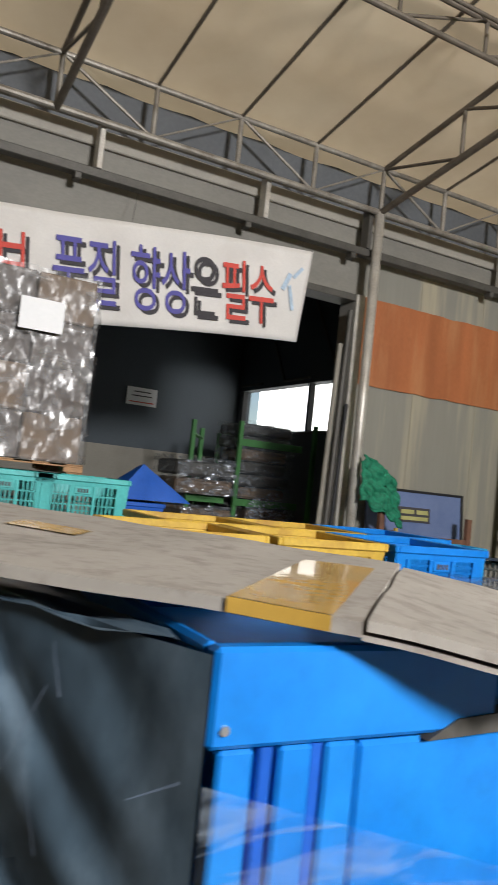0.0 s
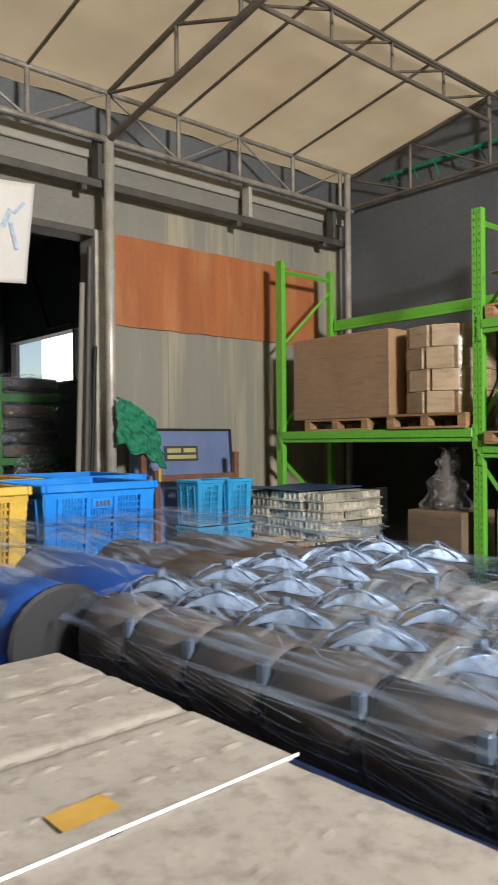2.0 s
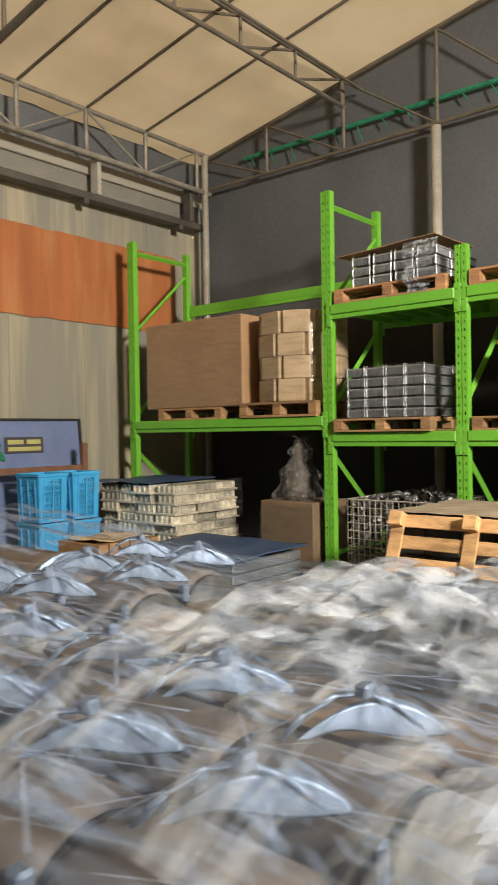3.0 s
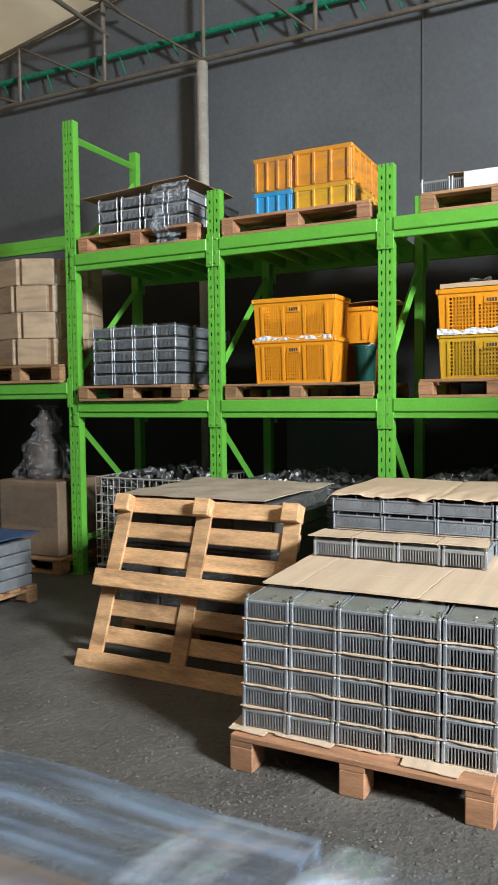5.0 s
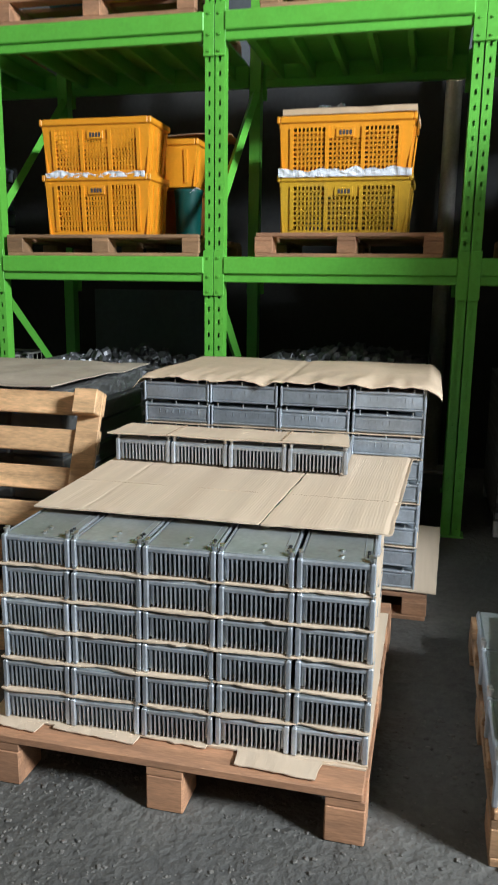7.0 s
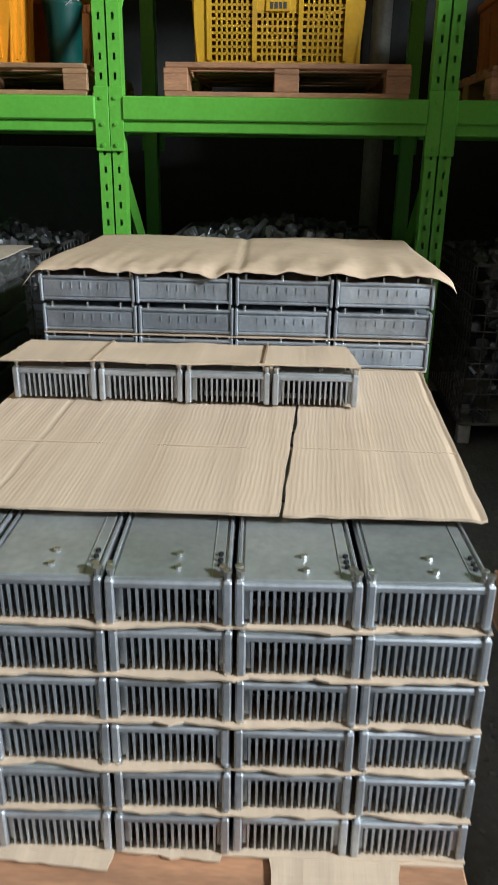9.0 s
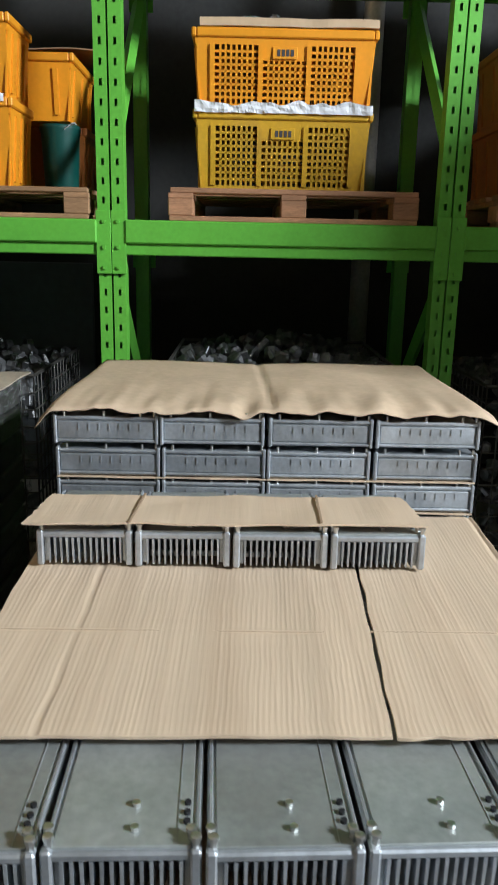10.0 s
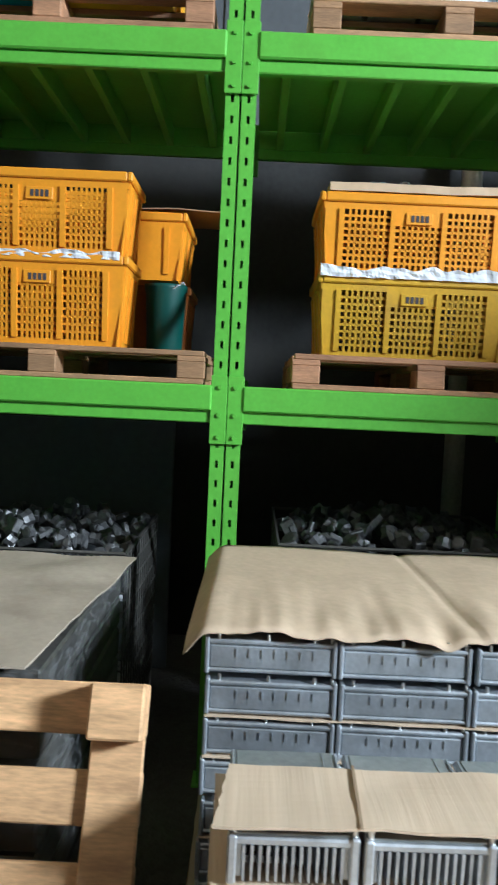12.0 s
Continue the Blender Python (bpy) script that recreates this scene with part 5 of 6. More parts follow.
for x, z1 in ((5.62, 1.50), (5.80, 1.22), (6.95, 1.42)):
    part("post", Geo().box(x, 6.60, 0, x + 0.07, 6.66, z1, 0.005), RUST, fr)
part("rail", Geo().box(5.87, 6.61, 1.10, 6.95, 6.65, 1.17, 0.004), RUST, fr)
part("hook", Geo().tube((5.84, 6.58, 1.1), (5.84, 6.58, 1.25), 0.025, 8), YSTRAP, fr)
for i, x in enumerate((5.98, 6.40)):
    lattice_crate(x + 0.40, 6.12, 0.62, 0.36, 0.40, 0.50, CYAN, "light blue pierced plastic crate standing on a crate", panels=2, turn=90, nx=5, nz=7)
    lattice_crate(x + 0.40, 6.12, 0.0, 0.36, 0.40, 0.61, CYAN, "light blue plastic crate on the floor", panels=2, turn=90, solid=True)


def net_at(u, v):
    x = 5.32 + 0.50 * u + 0.12 * v * u + 0.03 * wob(v * 6, u * 6)
    top = 2.02 - 0.30 * u ** 1.5
    bot = 1.52 - 0.28 * u + 0.08 * wob(u * 5, 1)
    return (x, 6.62 - 0.06 * math.sin(u * 3.1) + 0.05 * wob(u * 9, v * 9, 2), top * (1 - v) + bot * v)


nt_ = part("green_net", Geo().sheet(net_at, 30, 30), NET, smooth=True)
nt_.modifiers.new("thick", "SOLIDIFY").thickness = 0.02
tagged(nt_, "bundled dark green net hung on the column", "net")

# crate stacks in the middle of the hall
for x, m1, lab in ((1.24, YELLOW_PALE, "faded yellow pierced crate with a worn rim"), (1.845, YELLOW_PALE, "faded yellow pierced crate with a worn rim"), (2.45, BLUE, "bright blue pierced plastic crate")):
    for k in range(3):
        lattice_crate(x + 0.55, 2.48, (0.0, 0.53, 1.04)[k], 0.55, 0.55, (0.52, 0.50, 0.33)[k], m1, lab, turn=90, solid=k < 2, group="crate stacks in the hall")
for x in (1.55, 2.15):
    lattice_crate(x + 0.6, 3.10, 0.0, 0.55, 0.58, 1.03, YELLOW_PALE, "faded yellow crate stack behind others", turn=90, solid=True, group="crate stacks in the hall")
    lattice_crate(x + 0.6, 3.10, 1.04, 0.55, 0.58, 0.33, YELLOW_PALE, "faded yellow pierced crate with a brown inside", turn=90, group="crate stacks in the hall")
lattice_crate(3.35, 3.10, 0.0, 0.55, 0.58, 1.37, BLUE, "bright blue plastic crate stack", turn=90, solid=True, group="crate stacks in the hall")
for k in range(3):
    lattice_crate(2.55, 5.45, 0.45 * k, 0.4, 0.5, 0.44, BLUE_DEEP, "deep blue plastic crate in a stack", turn=90, solid=True, group="crate stacks in the hall")
tarp = part("blue_cover", Geo().add([(2.1, 5.4, 1.36), (2.75, 5.4, 1.36), (2.75, 5.9, 1.36), (2.1, 5.9, 1.36), (2.36, 5.5, 1.64), (2.42, 5.8, 1.62)], [(0, 1, 4), (1, 2, 5, 4), (2, 3, 5), (3, 0, 4, 5), (0, 3, 2, 1)]), BLUE_DEEP)
tagged(tarp, "peaked blue plastic cover on a stack of crates", "cover")

# teal crates with a film-wrapped load on them
for i in range(3):
    for k in range(3):
        lattice_crate(1.88 - i * 0.47, 4.42, 0.505 * k, 0.6, 0.455, 0.50, TEAL, "teal pierced plastic crate in a stack", panels=3, turn=90, group="teal crates", nx=5, nz=7, solid=k < 2)
load = thing("wrapped_load", "dark load of parts wound in crinkled film", "wrapped load")
pallet(0.42, 4.40, 1.515, 0.85, 1.14, WOOD, "thin wooden pallet on teal crates", 0.06, 0)
for k in range(4):
    for i in range(3):
        part("carton", Geo().box(0.44 + i * 0.37, 4.46, 1.58 + k * 0.285, 0.44 + i * 0.37 + 0.36, 5.2, 1.58 + k * 0.285 + 0.28, 0.01), (BROWN_CAST, BROWN_CAST, DULL_CARTON)[(i + k) % 3], load)
part("film", Geo().sheet(lambda u, v: (0.42 + 1.13 * u, 4.43 - 0.05 * pleat(u * 1.1, v * 1.1, 3, 75, 1.5, 30), 1.58 + 1.15 * v + 0.02 * wob(u * 6, 1)), 90, 110), FILM_LOAD, load)
part("film", Geo().sheet(lambda u, v: (1.555 + 0.05 * pleat(u * 0.8, v * 1.1, 5, 75, 1.5, 30), 4.445 + 0.78 * u, 1.58 + 1.15 * v), 40, 90), FILM_LOAD, load)
part("paper_label", Geo().box(1.07, 4.368, 2.34, 1.33, 4.374, 2.53), PAPER, load, "blank white paper sheet under film")

# banner over the doorway
ban = thing("banner", "white cloth banner with large red, blue and black lettering", "banner")


def ban_at(u, v):
    x = -1.6 + 6.03 * u
    top = 4.105 - 0.097 * (4.41 - x)
    sag = 0.015 * math.sin(u * 9)
    h = 1.0
    return (x - 0.10 * v * u, BAN_Y + 0.015 * wob(x * 2, v * 2), top + sag - h * v)


BAN_Y = 6.66
part("cloth", Geo().sheet(ban_at, 120, 16, 0.0), BANNER, ban, smooth=True).modifiers.new("thick", "SOLIDIFY").thickness = 0.004


def letters(text, x, z, size, material, dx=0.0):
    c = bpy.data.curves.new("letter", "FONT")
    c.body, c.size, c.extrude, c.offset, c.align_x = text, size, 0.001, 0.001, "LEFT"
    src = bpy.data.objects.new("letter_source", c)
    scene.collection.objects.link(src)
    me = bpy.data.meshes.new_from_object(src.evaluated_get(bpy.context.evaluated_depsgraph_get()))
    bpy.data.objects.remove(src)
    me.materials.clear()
    me.materials.append(material)
    ob = part("letter", me, material, ban, at=pose(x, BAN_Y - 0.022 - dx, z, 90, -5.5, 0) @ Matrix.Diagonal((0.52, 1.0, 1.0, 1)))
    return ob


for ch, x, ink in (("보", 1.22, INK_RED), ("품", 1.72, INK_BLUE), ("질", 2.04, INK_BLUE), ("향", 2.45, INK_BLUE), ("상", 2.76, INK_BLUE), ("은", 3.07, INK_BLACK), ("필", 3.40, INK_RED), ("수", 3.71, INK_RED)):
    z = 3.14 + 0.097 * (x - 2.46)
    letters(ch, x + 0.044, z - 0.030, 0.68, INK_BLACK, 0.0)
    letters(ch, x, z, 0.68, ink, 0.004)

for x, z, w, h, a in ((4.13, 3.72, 0.05, 0.20, 24), (4.20, 3.56, 0.04, 0.26, -14), (4.26, 3.84, 0.035, 0.16, 40)):
    part("faded_mark", Geo().box(-w / 2, -0.001, -h / 2, w / 2, 0.001, h / 2), INK_PALE, ban, at=pose(x, BAN_Y - 0.02, z, 0, a, 0))
for x in (-1.2, 0.6, 2.4, 4.3):
    part("rope", Geo().tube((x, BAN_Y, 4.105 - 0.097 * (4.41 - x) - 0.02), (x + 0.1, 6.87, 4.33), 0.003, 6), DARK_STEEL, ban)

# back room: green rack with wrapped loads
ir = thing("inner_rack", "dark green rack in the back room", "rack")
for x, y, h in ((4.55, 9.6, 2.4), (5.05, 10.4, 2.35), (5.15, 9.3, 2.45), (6.2, 9.0, 2.5), (5.3, 10.3, 2.3)):
    part("post", Geo().box(x, y, 0, x + 0.06, y + 0.06, h, 0.004), GREEN_OLD, ir)
part("beam", Geo().tube((4.58, 9.63, 2.2), (5.08, 10.43, 2.2), 0.03, 4), GREEN_OLD, ir)
for z in (1.25, 2.1):
    part("beam", Geo().box(5.15, 9.29, z, 6.2, 9.33, z + 0.1, 0.004), GREEN_OLD, ir)
part("beam", Geo().box(4.55, 9.59, 1.25, 5.15, 9.63, 1.35, 0.004), GREEN_OLD, ir)
rb = random.Random(17)
for x0, x1, z0, z1, n in ((4.3, 5.2, 1.36, 1.85, 2), (5.25, 6.05, 1.36, 2.46, 6), (5.4, 6.2, 0.2, 1.24, 4), (4.4, 5.2, 0.1, 1.2, 4)):
    wl = thing("wrapped_bundle", "dark layered bundle wrapped in glossy film on a rack", "bundle", "bundles in the back room")
    for k in range(n):
        a, b = rb.uniform(-0.05, 0.04), rb.uniform(-0.06, 0.05)
        part("layer", Geo().box(x0 + a, 9.37 + rb.uniform(-0.03, 0.05), z0 + k * (z1 - z0) / n, x1 + b, 10.1, z0 + (k + 0.86) * (z1 - z0) / n, 0.03), DARK_STEEL if k % 3 else DULL_CARTON, wl)
    part("film", Geo().sheet(lambda u, v: (x0 - 0.04 + (x1 - x0 + 0.07) * u, 9.335 - 0.07 * pleat(u * (x1 - x0), v * (z1 - z0), int(x0 * 10), 10, 2.0), z0 + (z1 - z0 + 0.02) * v), 40, 50), FILM_ROOM, wl)
    part("film_side", Geo().sheet(lambda u, v: (x0 - 0.05 - 0.05 * pleat(u * 0.7, v * (z1 - z0), 8, 10, 2.0), 9.34 + 0.75 * u, z0 + (z1 - z0 + 0.02) * v), 24, 50), FILM_ROOM, wl)
lump = thing("film_heap", "crumpled clear film heaped on a rack beam", "film")
part("film", Geo().sheet(lambda u, v: (5.3 + 0.75 * u, 9.24 - 0.12 * math.sin(v * 3.14) - 0.08 * pleat(u, v * 0.6, 9, 40, 2.0), 1.05 + (0.42 + 0.12 * wob(u * 4, 1)) * v * (0.45 + 0.55 * math.sin(u * 3.14))), 40, 30), FILM_BAG, lump)

# ---- things right beside the walk ----
# blue container with cardboard on it
bc = thing("blue_container", "bright blue plastic container with ribs and a hand slot", "container")
X0, X1, Y0, Y1, ZT = 0.520, 1.008, 0.365, 0.95, 1.442
g = Geo().box(X0 + 0.012, Y0 + 0.02, 0.02, X1 - 0.028, Y1 - 0.012, ZT - 0.075, 0.004)
part("body", g, BLUE, bc)
rim = Geo().box(X0, Y0, ZT - 0.078, X0 + 0.30, Y0 + 0.02, ZT, 0.004).box(X0 + 0.30, Y0, ZT - 0.052, X1, Y0 + 0.02, ZT, 0.004).box(X0 + 0.36, Y0, ZT - 0.078, X1, Y0 + 0.02, ZT - 0.052, 0.002)
rim.box(X0, Y0 + 0.02, ZT - 0.078, X0 + 0.012, Y1, ZT, 0.004).box(X1 - 0.012, Y0 + 0.02, ZT - 0.078, X1, Y1, ZT, 0.004).box(X0, Y1 - 0.012, ZT - 0.078, X1, Y1, ZT, 0.004)
part("rim", rim, BLUE, bc)
for x in (0.0, 0.055, 0.10, 0.345, 0.398, 0.440):
    a = X0 + 0.012 + x
    part("rib", Geo().box(a, Y0 + 0.004, 0.03, a + 0.032, Y0 + 0.021, ZT - 0.08, 0.003), BLUE, bc)
# deeper blue of the grooves paints the shade between the ribs
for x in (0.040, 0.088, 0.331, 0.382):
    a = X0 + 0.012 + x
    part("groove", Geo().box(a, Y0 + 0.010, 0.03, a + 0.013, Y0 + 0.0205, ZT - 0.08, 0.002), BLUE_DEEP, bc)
part("panel", Geo().box(X0 + 0.147, Y0 + 0.006, 0.03, X0 + 0.340, Y0 + 0.021, ZT - 0.082, 0.004), BLUE, bc)
# slot is a solid dark wedge, its inner shade put into the colour
part("hand_slot", Geo().add([(X0 + 0.215, Y0 - 0.002, ZT - 0.083), (X0 + 0.36, Y0 - 0.002, ZT - 0.078), (X0 + 0.345, Y0 - 0.002, ZT - 0.060), (X0 + 0.25, Y0 - 0.002, ZT - 0.066),
                              (X0 + 0.215, Y0 + 0.018, ZT - 0.083), (X0 + 0.36, Y0 + 0.018, ZT - 0.078), (X0 + 0.345, Y0 + 0.018, ZT - 0.060), (X0 + 0.25, Y0 + 0.018, ZT - 0.066)],
                             [(0, 1, 2, 3), (7, 6, 5, 4), (0, 4, 5, 1), (1, 5, 6, 2), (2, 6, 7, 3), (3, 7, 4, 0)]), DARK_STEEL, bc)
for x in (X0 + 0.012, X1 - 0.014):
    part("rivet", Geo().tube((x, Y0 - 0.003, ZT - 0.062), (x, Y0 + 0.004, ZT - 0.062), 0.004, 10), BRIGHT, bc)
fw = thing("film_wrap", "thin film drawn slantwise round a blue container", "film")
part("skin", Geo().sheet(lambda u, v: (X0 - 0.004 + (X1 - X0 + 0.01) * u, Y0 - 0.006 - 0.004 * abs(wob(u * 9, v * 7)), 0.3 + (ZT - 0.10 - 0.16 * u - 0.3) * v), 40, 40), FILM_SMEAR, fw)

dk = thing("black_wrapped_container", "container wound in dark film, shade and sheen put into its colour", "container")
part("film", Geo().sheet(lambda u, v: (X0 - 0.004 - 0.40 * u, Y0 - 0.001 + 0.62 * u + (0.026 * (1 - 2.4 * abs(wob((v * 1.4 - u * 0.74) * 6, (v + u) * 1.3, 7))) + 0.008 * (1 - 2.4 * abs(wob((v * 1.4 - u * 0.6) * 17, (v + u) * 2.5, 3)))) * min(1, u * 6), 0.03 + (ZT - 0.035 + 0.02 * u) * v), 60, 90), SHADED_FILM, dk, smooth=True)
rk = random.Random(63)
folds = Geo()
for i in range(70):
    u0, v0, ln, a = rk.uniform(0.02, 0.9), rk.uniform(0.55, 0.98), rk.uniform(0.04, 0.22), rk.choice((rk.gauss(-48, 9), rk.gauss(58, 14)))
    du, dz = math.cos(math.radians(a)) * ln / 0.74, math.sin(math.radians(a)) * ln
    ends = [(X0 - 0.012 - 0.40 * min(1, max(0, q)), Y0 - 0.036 + 0.62 * min(1, max(0, q)), 0.03 + (ZT - 0.035) * v0 + h_) for q, h_ in ((u0, 0.0), (u0 + du, dz))]
    k = rk.uniform(0.0004, 0.0016)
    n_ = Vector((0.0, 0.0, k)) if abs(a) < 70 else Vector((-0.5 * k, 0.84 * k, 0))
    p, q = Vector(ends[0]), Vector(ends[1])
    if max(p.z, q.z) < ZT - 0.01:
        folds.add([p - n_, q - n_ * 0.3, q + n_ * 0.3, p + n_], [(0, 1, 2, 3)])
tagged(part("film_folds", folds, CREASE, dk), kind="stuff")
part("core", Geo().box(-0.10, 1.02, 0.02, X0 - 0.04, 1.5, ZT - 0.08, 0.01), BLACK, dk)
part("film_top", Geo().sheet(lambda u, v: (X0 - 0.004 - 0.40 * u, Y0 - 0.001 + 0.62 * u + 0.6 * v, ZT - 0.005 + 0.02 * u - 0.03 * v + 0.01 * wob(u * 9, v * 9)), 20, 20), SHADED_FILM, dk, smooth=True)


def folded(u, v):
    """Main cardboard sheet over the container."""
    a, b, c, d = Vector((0.10, 0.78, 1.485)), Vector((0.632, 0.338, 1.468)), Vector((0.948, 0.672, 1.478)), Vector((0.44, 1.17, 1.50))
    p = (a * (1 - v) + b * v) * (1 - u) + (d * (1 - v) + c * v) * u
    return p + Vector((0, 0, 0.004 * wob(p.x * 6, p.y * 6)))


def flap(u, v):
    a, b, c, d = Vector((0.636, 0.336, 1.469)), Vector((0.828, 0.236, 1.437)), Vector((1.23, 0.62, 1.43)), Vector((0.952, 0.670, 1.478))
    p = (a * (1 - v) + b * v) * (1 - u) + (d * (1 - v) + c * v) * u
    return p + Vector((0, 0, 0.006 * wob(p.x * 8, p.y * 8, 3)))


cb = thing("folded_cardboard", "dusty flattened carton with brown tape lying on a container", "cardboard")
part("main_sheet", Geo().sheet(folded, 16, 20, 0.012), CARD_DUSTY, cb)
part("flap", Geo().sheet(flap, 16, 12, 0.009), CARD_DUSTY, cb)
part("under_flap", Geo().sheet(lambda u, v: flap(u * 0.9, v * 0.97) - Vector((0.0, -0.006, 0.0125)), 10, 8, 0.005), CARD_DUSTY, cb)
part("tape", Geo().sheet(lambda u, v: folded(u * 0.75, 0.84 + 0.125 * v) + Vector((0, 0, 0.002)), 14, 4, 0.0), TAPE, cb, "glossy brown packing tape")
part("tape_end", Geo().sheet(lambda u, v: folded(0.0, 0.84 + 0.125 * v) + Vector((-0.002, -0.002, 0.002 - 0.013 * u)), 2, 4, 0.0), TAPE, cb)
part("tape_patch", Geo().sheet(lambda u, v: folded(0.52 + 0.10 * u, 0.32 + 0.14 * v) + Vector((0, 0, 0.002)), 4, 4, 0.0), TAPE, cb)

# lower container under a stained sheet
lc = thing("low_container", "blue plastic container under a stained cardboard sheet", "container")
part("body", Geo().box(1.22, -0.20, 0.0, 1.78, 1.09, 1.06, 0.01), BLUE_DEEP, lc)
part("rim", Geo().tube((1.20, 1.10, 1.085), (1.62, 1.12, 1.10), 0.022, 10), BLUE, lc, smooth=True)
part("rim", Geo().box(1.20, -0.22, 1.055, 1.80, 1.10, 1.085, 0.006), BLACK, lc)


def stained(u, v):
    x = 1.165 + 0.635 * u + 0.06 * (1 - u) * (0.5 - v)
    y = 0.365 + 0.70 * v + 0.02 * u
    ridge = 0.006 * math.exp(-((v - 0.36) / 0.02) ** 2) + 0.004 * math.exp(-((v - 0.72) / 0.02) ** 2)
    dents = 0.004 * max(0, wob(x * 22, y * 9, 4))
    for v0 in (0.12, 0.28, 0.36, 0.55, 0.66, 0.72, 0.88):
        dents -= 0.0020 * math.exp(-((v - v0 - 0.006 * wob(u * 3, v0 * 9)) / 0.008) ** 2) * max(0, 0.2 + math.sin(u * 70 + v0 * 40 + 5 * wob(u * 4, v0)))
    return (x, y, 1.105 - ridge - dents + 0.003 * wob(x * 5, y * 5))


cs = thing("stained_cardboard", "wide stained cardboard sheet with tape patches on a container", "cardboard")
part("sheet", Geo().sheet(stained, 90, 130, 0.006), CARD_DUSTY, cs)
part("near_sheet", Geo().sheet(lambda u, v: (1.20 + 0.60 * u - 0.02 * v, -0.30 + 0.66 * v + 0.02 * u, 1.1035 - 0.004 * max(0, wob(u * 12, v * 9, 6)) + 0.0015 * math.exp(-((v - 0.75) / 0.012) ** 2) * max(0, math.sin(u * 70))), 60, 60, 0.006), CARD_DUSTY, cs)
part("white_edge", Geo().sheet(lambda u, v: (1.17 + 0.635 * u, 0.358 + 0.0022 * v + 0.02 * u, 1.1085), 20, 1, 0.004), WRAPPAPER, cs, "pale torn edge")
for cx, cy in ((1.456, 0.69), (1.498, 0.425)):
    part("tape_patch", Geo().sheet(lambda u, v: (cx - 0.04 + 0.08 * u, cy - 0.024 + 0.048 * v + 0.006 * u, 1.1095), 3, 3, 0.0), TAPE, cs, "glossy brown tape patch")
tagged(part("grey_cardboard", Geo().sheet(lambda u, v: (0.98 + 0.22 * u, 0.02 + 1.0 * v, 0.93 + 0.006 * wob(u * 5, v * 9)), 8, 24, 0.006), CARD_DUSTY), "grey cardboard sheet lying on a lower box", "cardboard")
tagged(part("low_box", Geo().box(1.0, 0.05, 0.0, 1.19, 1.0, 0.92, 0.01), CARTON), "brown carton beside a container", "carton")

# wrapped pallet of round castings
def round_casting(x, y, z):
    root = thing("round_casting", "brown-grey round casting with a bright arched flange under film", "casting", "castings under film", at=pose(x, y, z))
    r = 0.10
    lay = pose(0, 0, 0, 90, 0, 0)
    part("barrel", Geo().lathe([(0.0, r * 0.93), (0.014, r), (0.175, r), (0.19, r * 0.93)], 26, lay), BROWN_CAST, root, smooth=True)
    part("collar", Geo().lathe([(0.190, r * 0.88), (0.207, r * 0.88)], 26, lay), DARK_STEEL, root, smooth=True)

    def arch(u, v):
        """A leaning crescent plate, thin at one end and broad at the other."""
        s = 2 * u - 1
        top = 0.042 * (1 - s * s)
        deep = (0.006 + 0.030 * max(0.0, math.sin(math.pi * (0.1 + 0.86 * u) ** 1.7))) * (1 - s * s) ** 0.4
        h = top - deep * (1 - v)
        return (0.068 + 0.075 * s + 0.35 * h, -0.10 - 0.055 * s, r * 0.90 + h)

    part("flange", Geo().sheet(arch, 24, 4, 0.003), SHINY, root, "bright milled crescent flange", smooth=True)
    rim = [(0.055 + 0.070 * s, -0.085 - 0.052 * s, r * 0.905 + 0.052 * (1 - s * s)) for s in (-1, -0.6, -0.2, 0.2, 0.6, 1)]
    gr = Geo()
    for p, q in zip(rim, rim[1:]):
        gr.tube(p, q, 0.0035, 6)
    part("rim", gr, SHINY, root, smooth=True)
    part("lug", Geo().box(0.056, -0.105, r * 1.36, 0.074, -0.088, r * 1.52, 0.003), SHINY, root)
    part("clamp", Geo().box(-r * 0.90, -0.205, r * 0.40, -r * 0.72, -0.182, r * 0.80, 0.004), SHINY, root)
    return root


SHADE_BLUE = mat("dark_blue_shade", (0.004, 0.016, 0.06), 0.5, vary=0.3, scale=8, bump=0.1)
first = round_casting(1.99, 1.175, 1.095)
for i in range(6):
    for k, x in enumerate((1.99, 2.20, 2.42, 2.64, 2.86)):
        for z in ((1.095, 0.88) if k == 0 else (1.095,)):
            if (i or k or z < 1) and not (k > 1 and 2 <= i <= 5):
                copy_thing(first, pose(x + 0.012 * wob(i, k), 1.175 - 0.208 * i + (0.06 if k else 0.0) - 0.05 * (k % 2), z, 0, 0, 0))
tagged(part("packing_carton", Geo().box(1.9, -0.22, 0.14, 3.02, 1.10, 0.975, 0.01), DULL_CARTON), "brown carton packing between castings", "carton")
tagged(part("flat_carton", Geo().box(2.32, -0.14, 0.977, 3.03, 0.72, 1.165, 0.01), DULL_CARTON), "flat brown carton among castings under film", "carton")
pallet(1.86, -0.24, 0, 1.38, 1.2, WOOD_RED, "reddish wooden pallet under wrapped castings", 0.135)
# strip added to paint the film's lower part in shadow
tagged(part("edge_strip", Geo().box(1.808, -0.23, 0.6, 1.832, 0.60, 1.085, 0.006), SHADE_BLUE), "dark blue strip added for the shaded lower film beside castings", "strip")


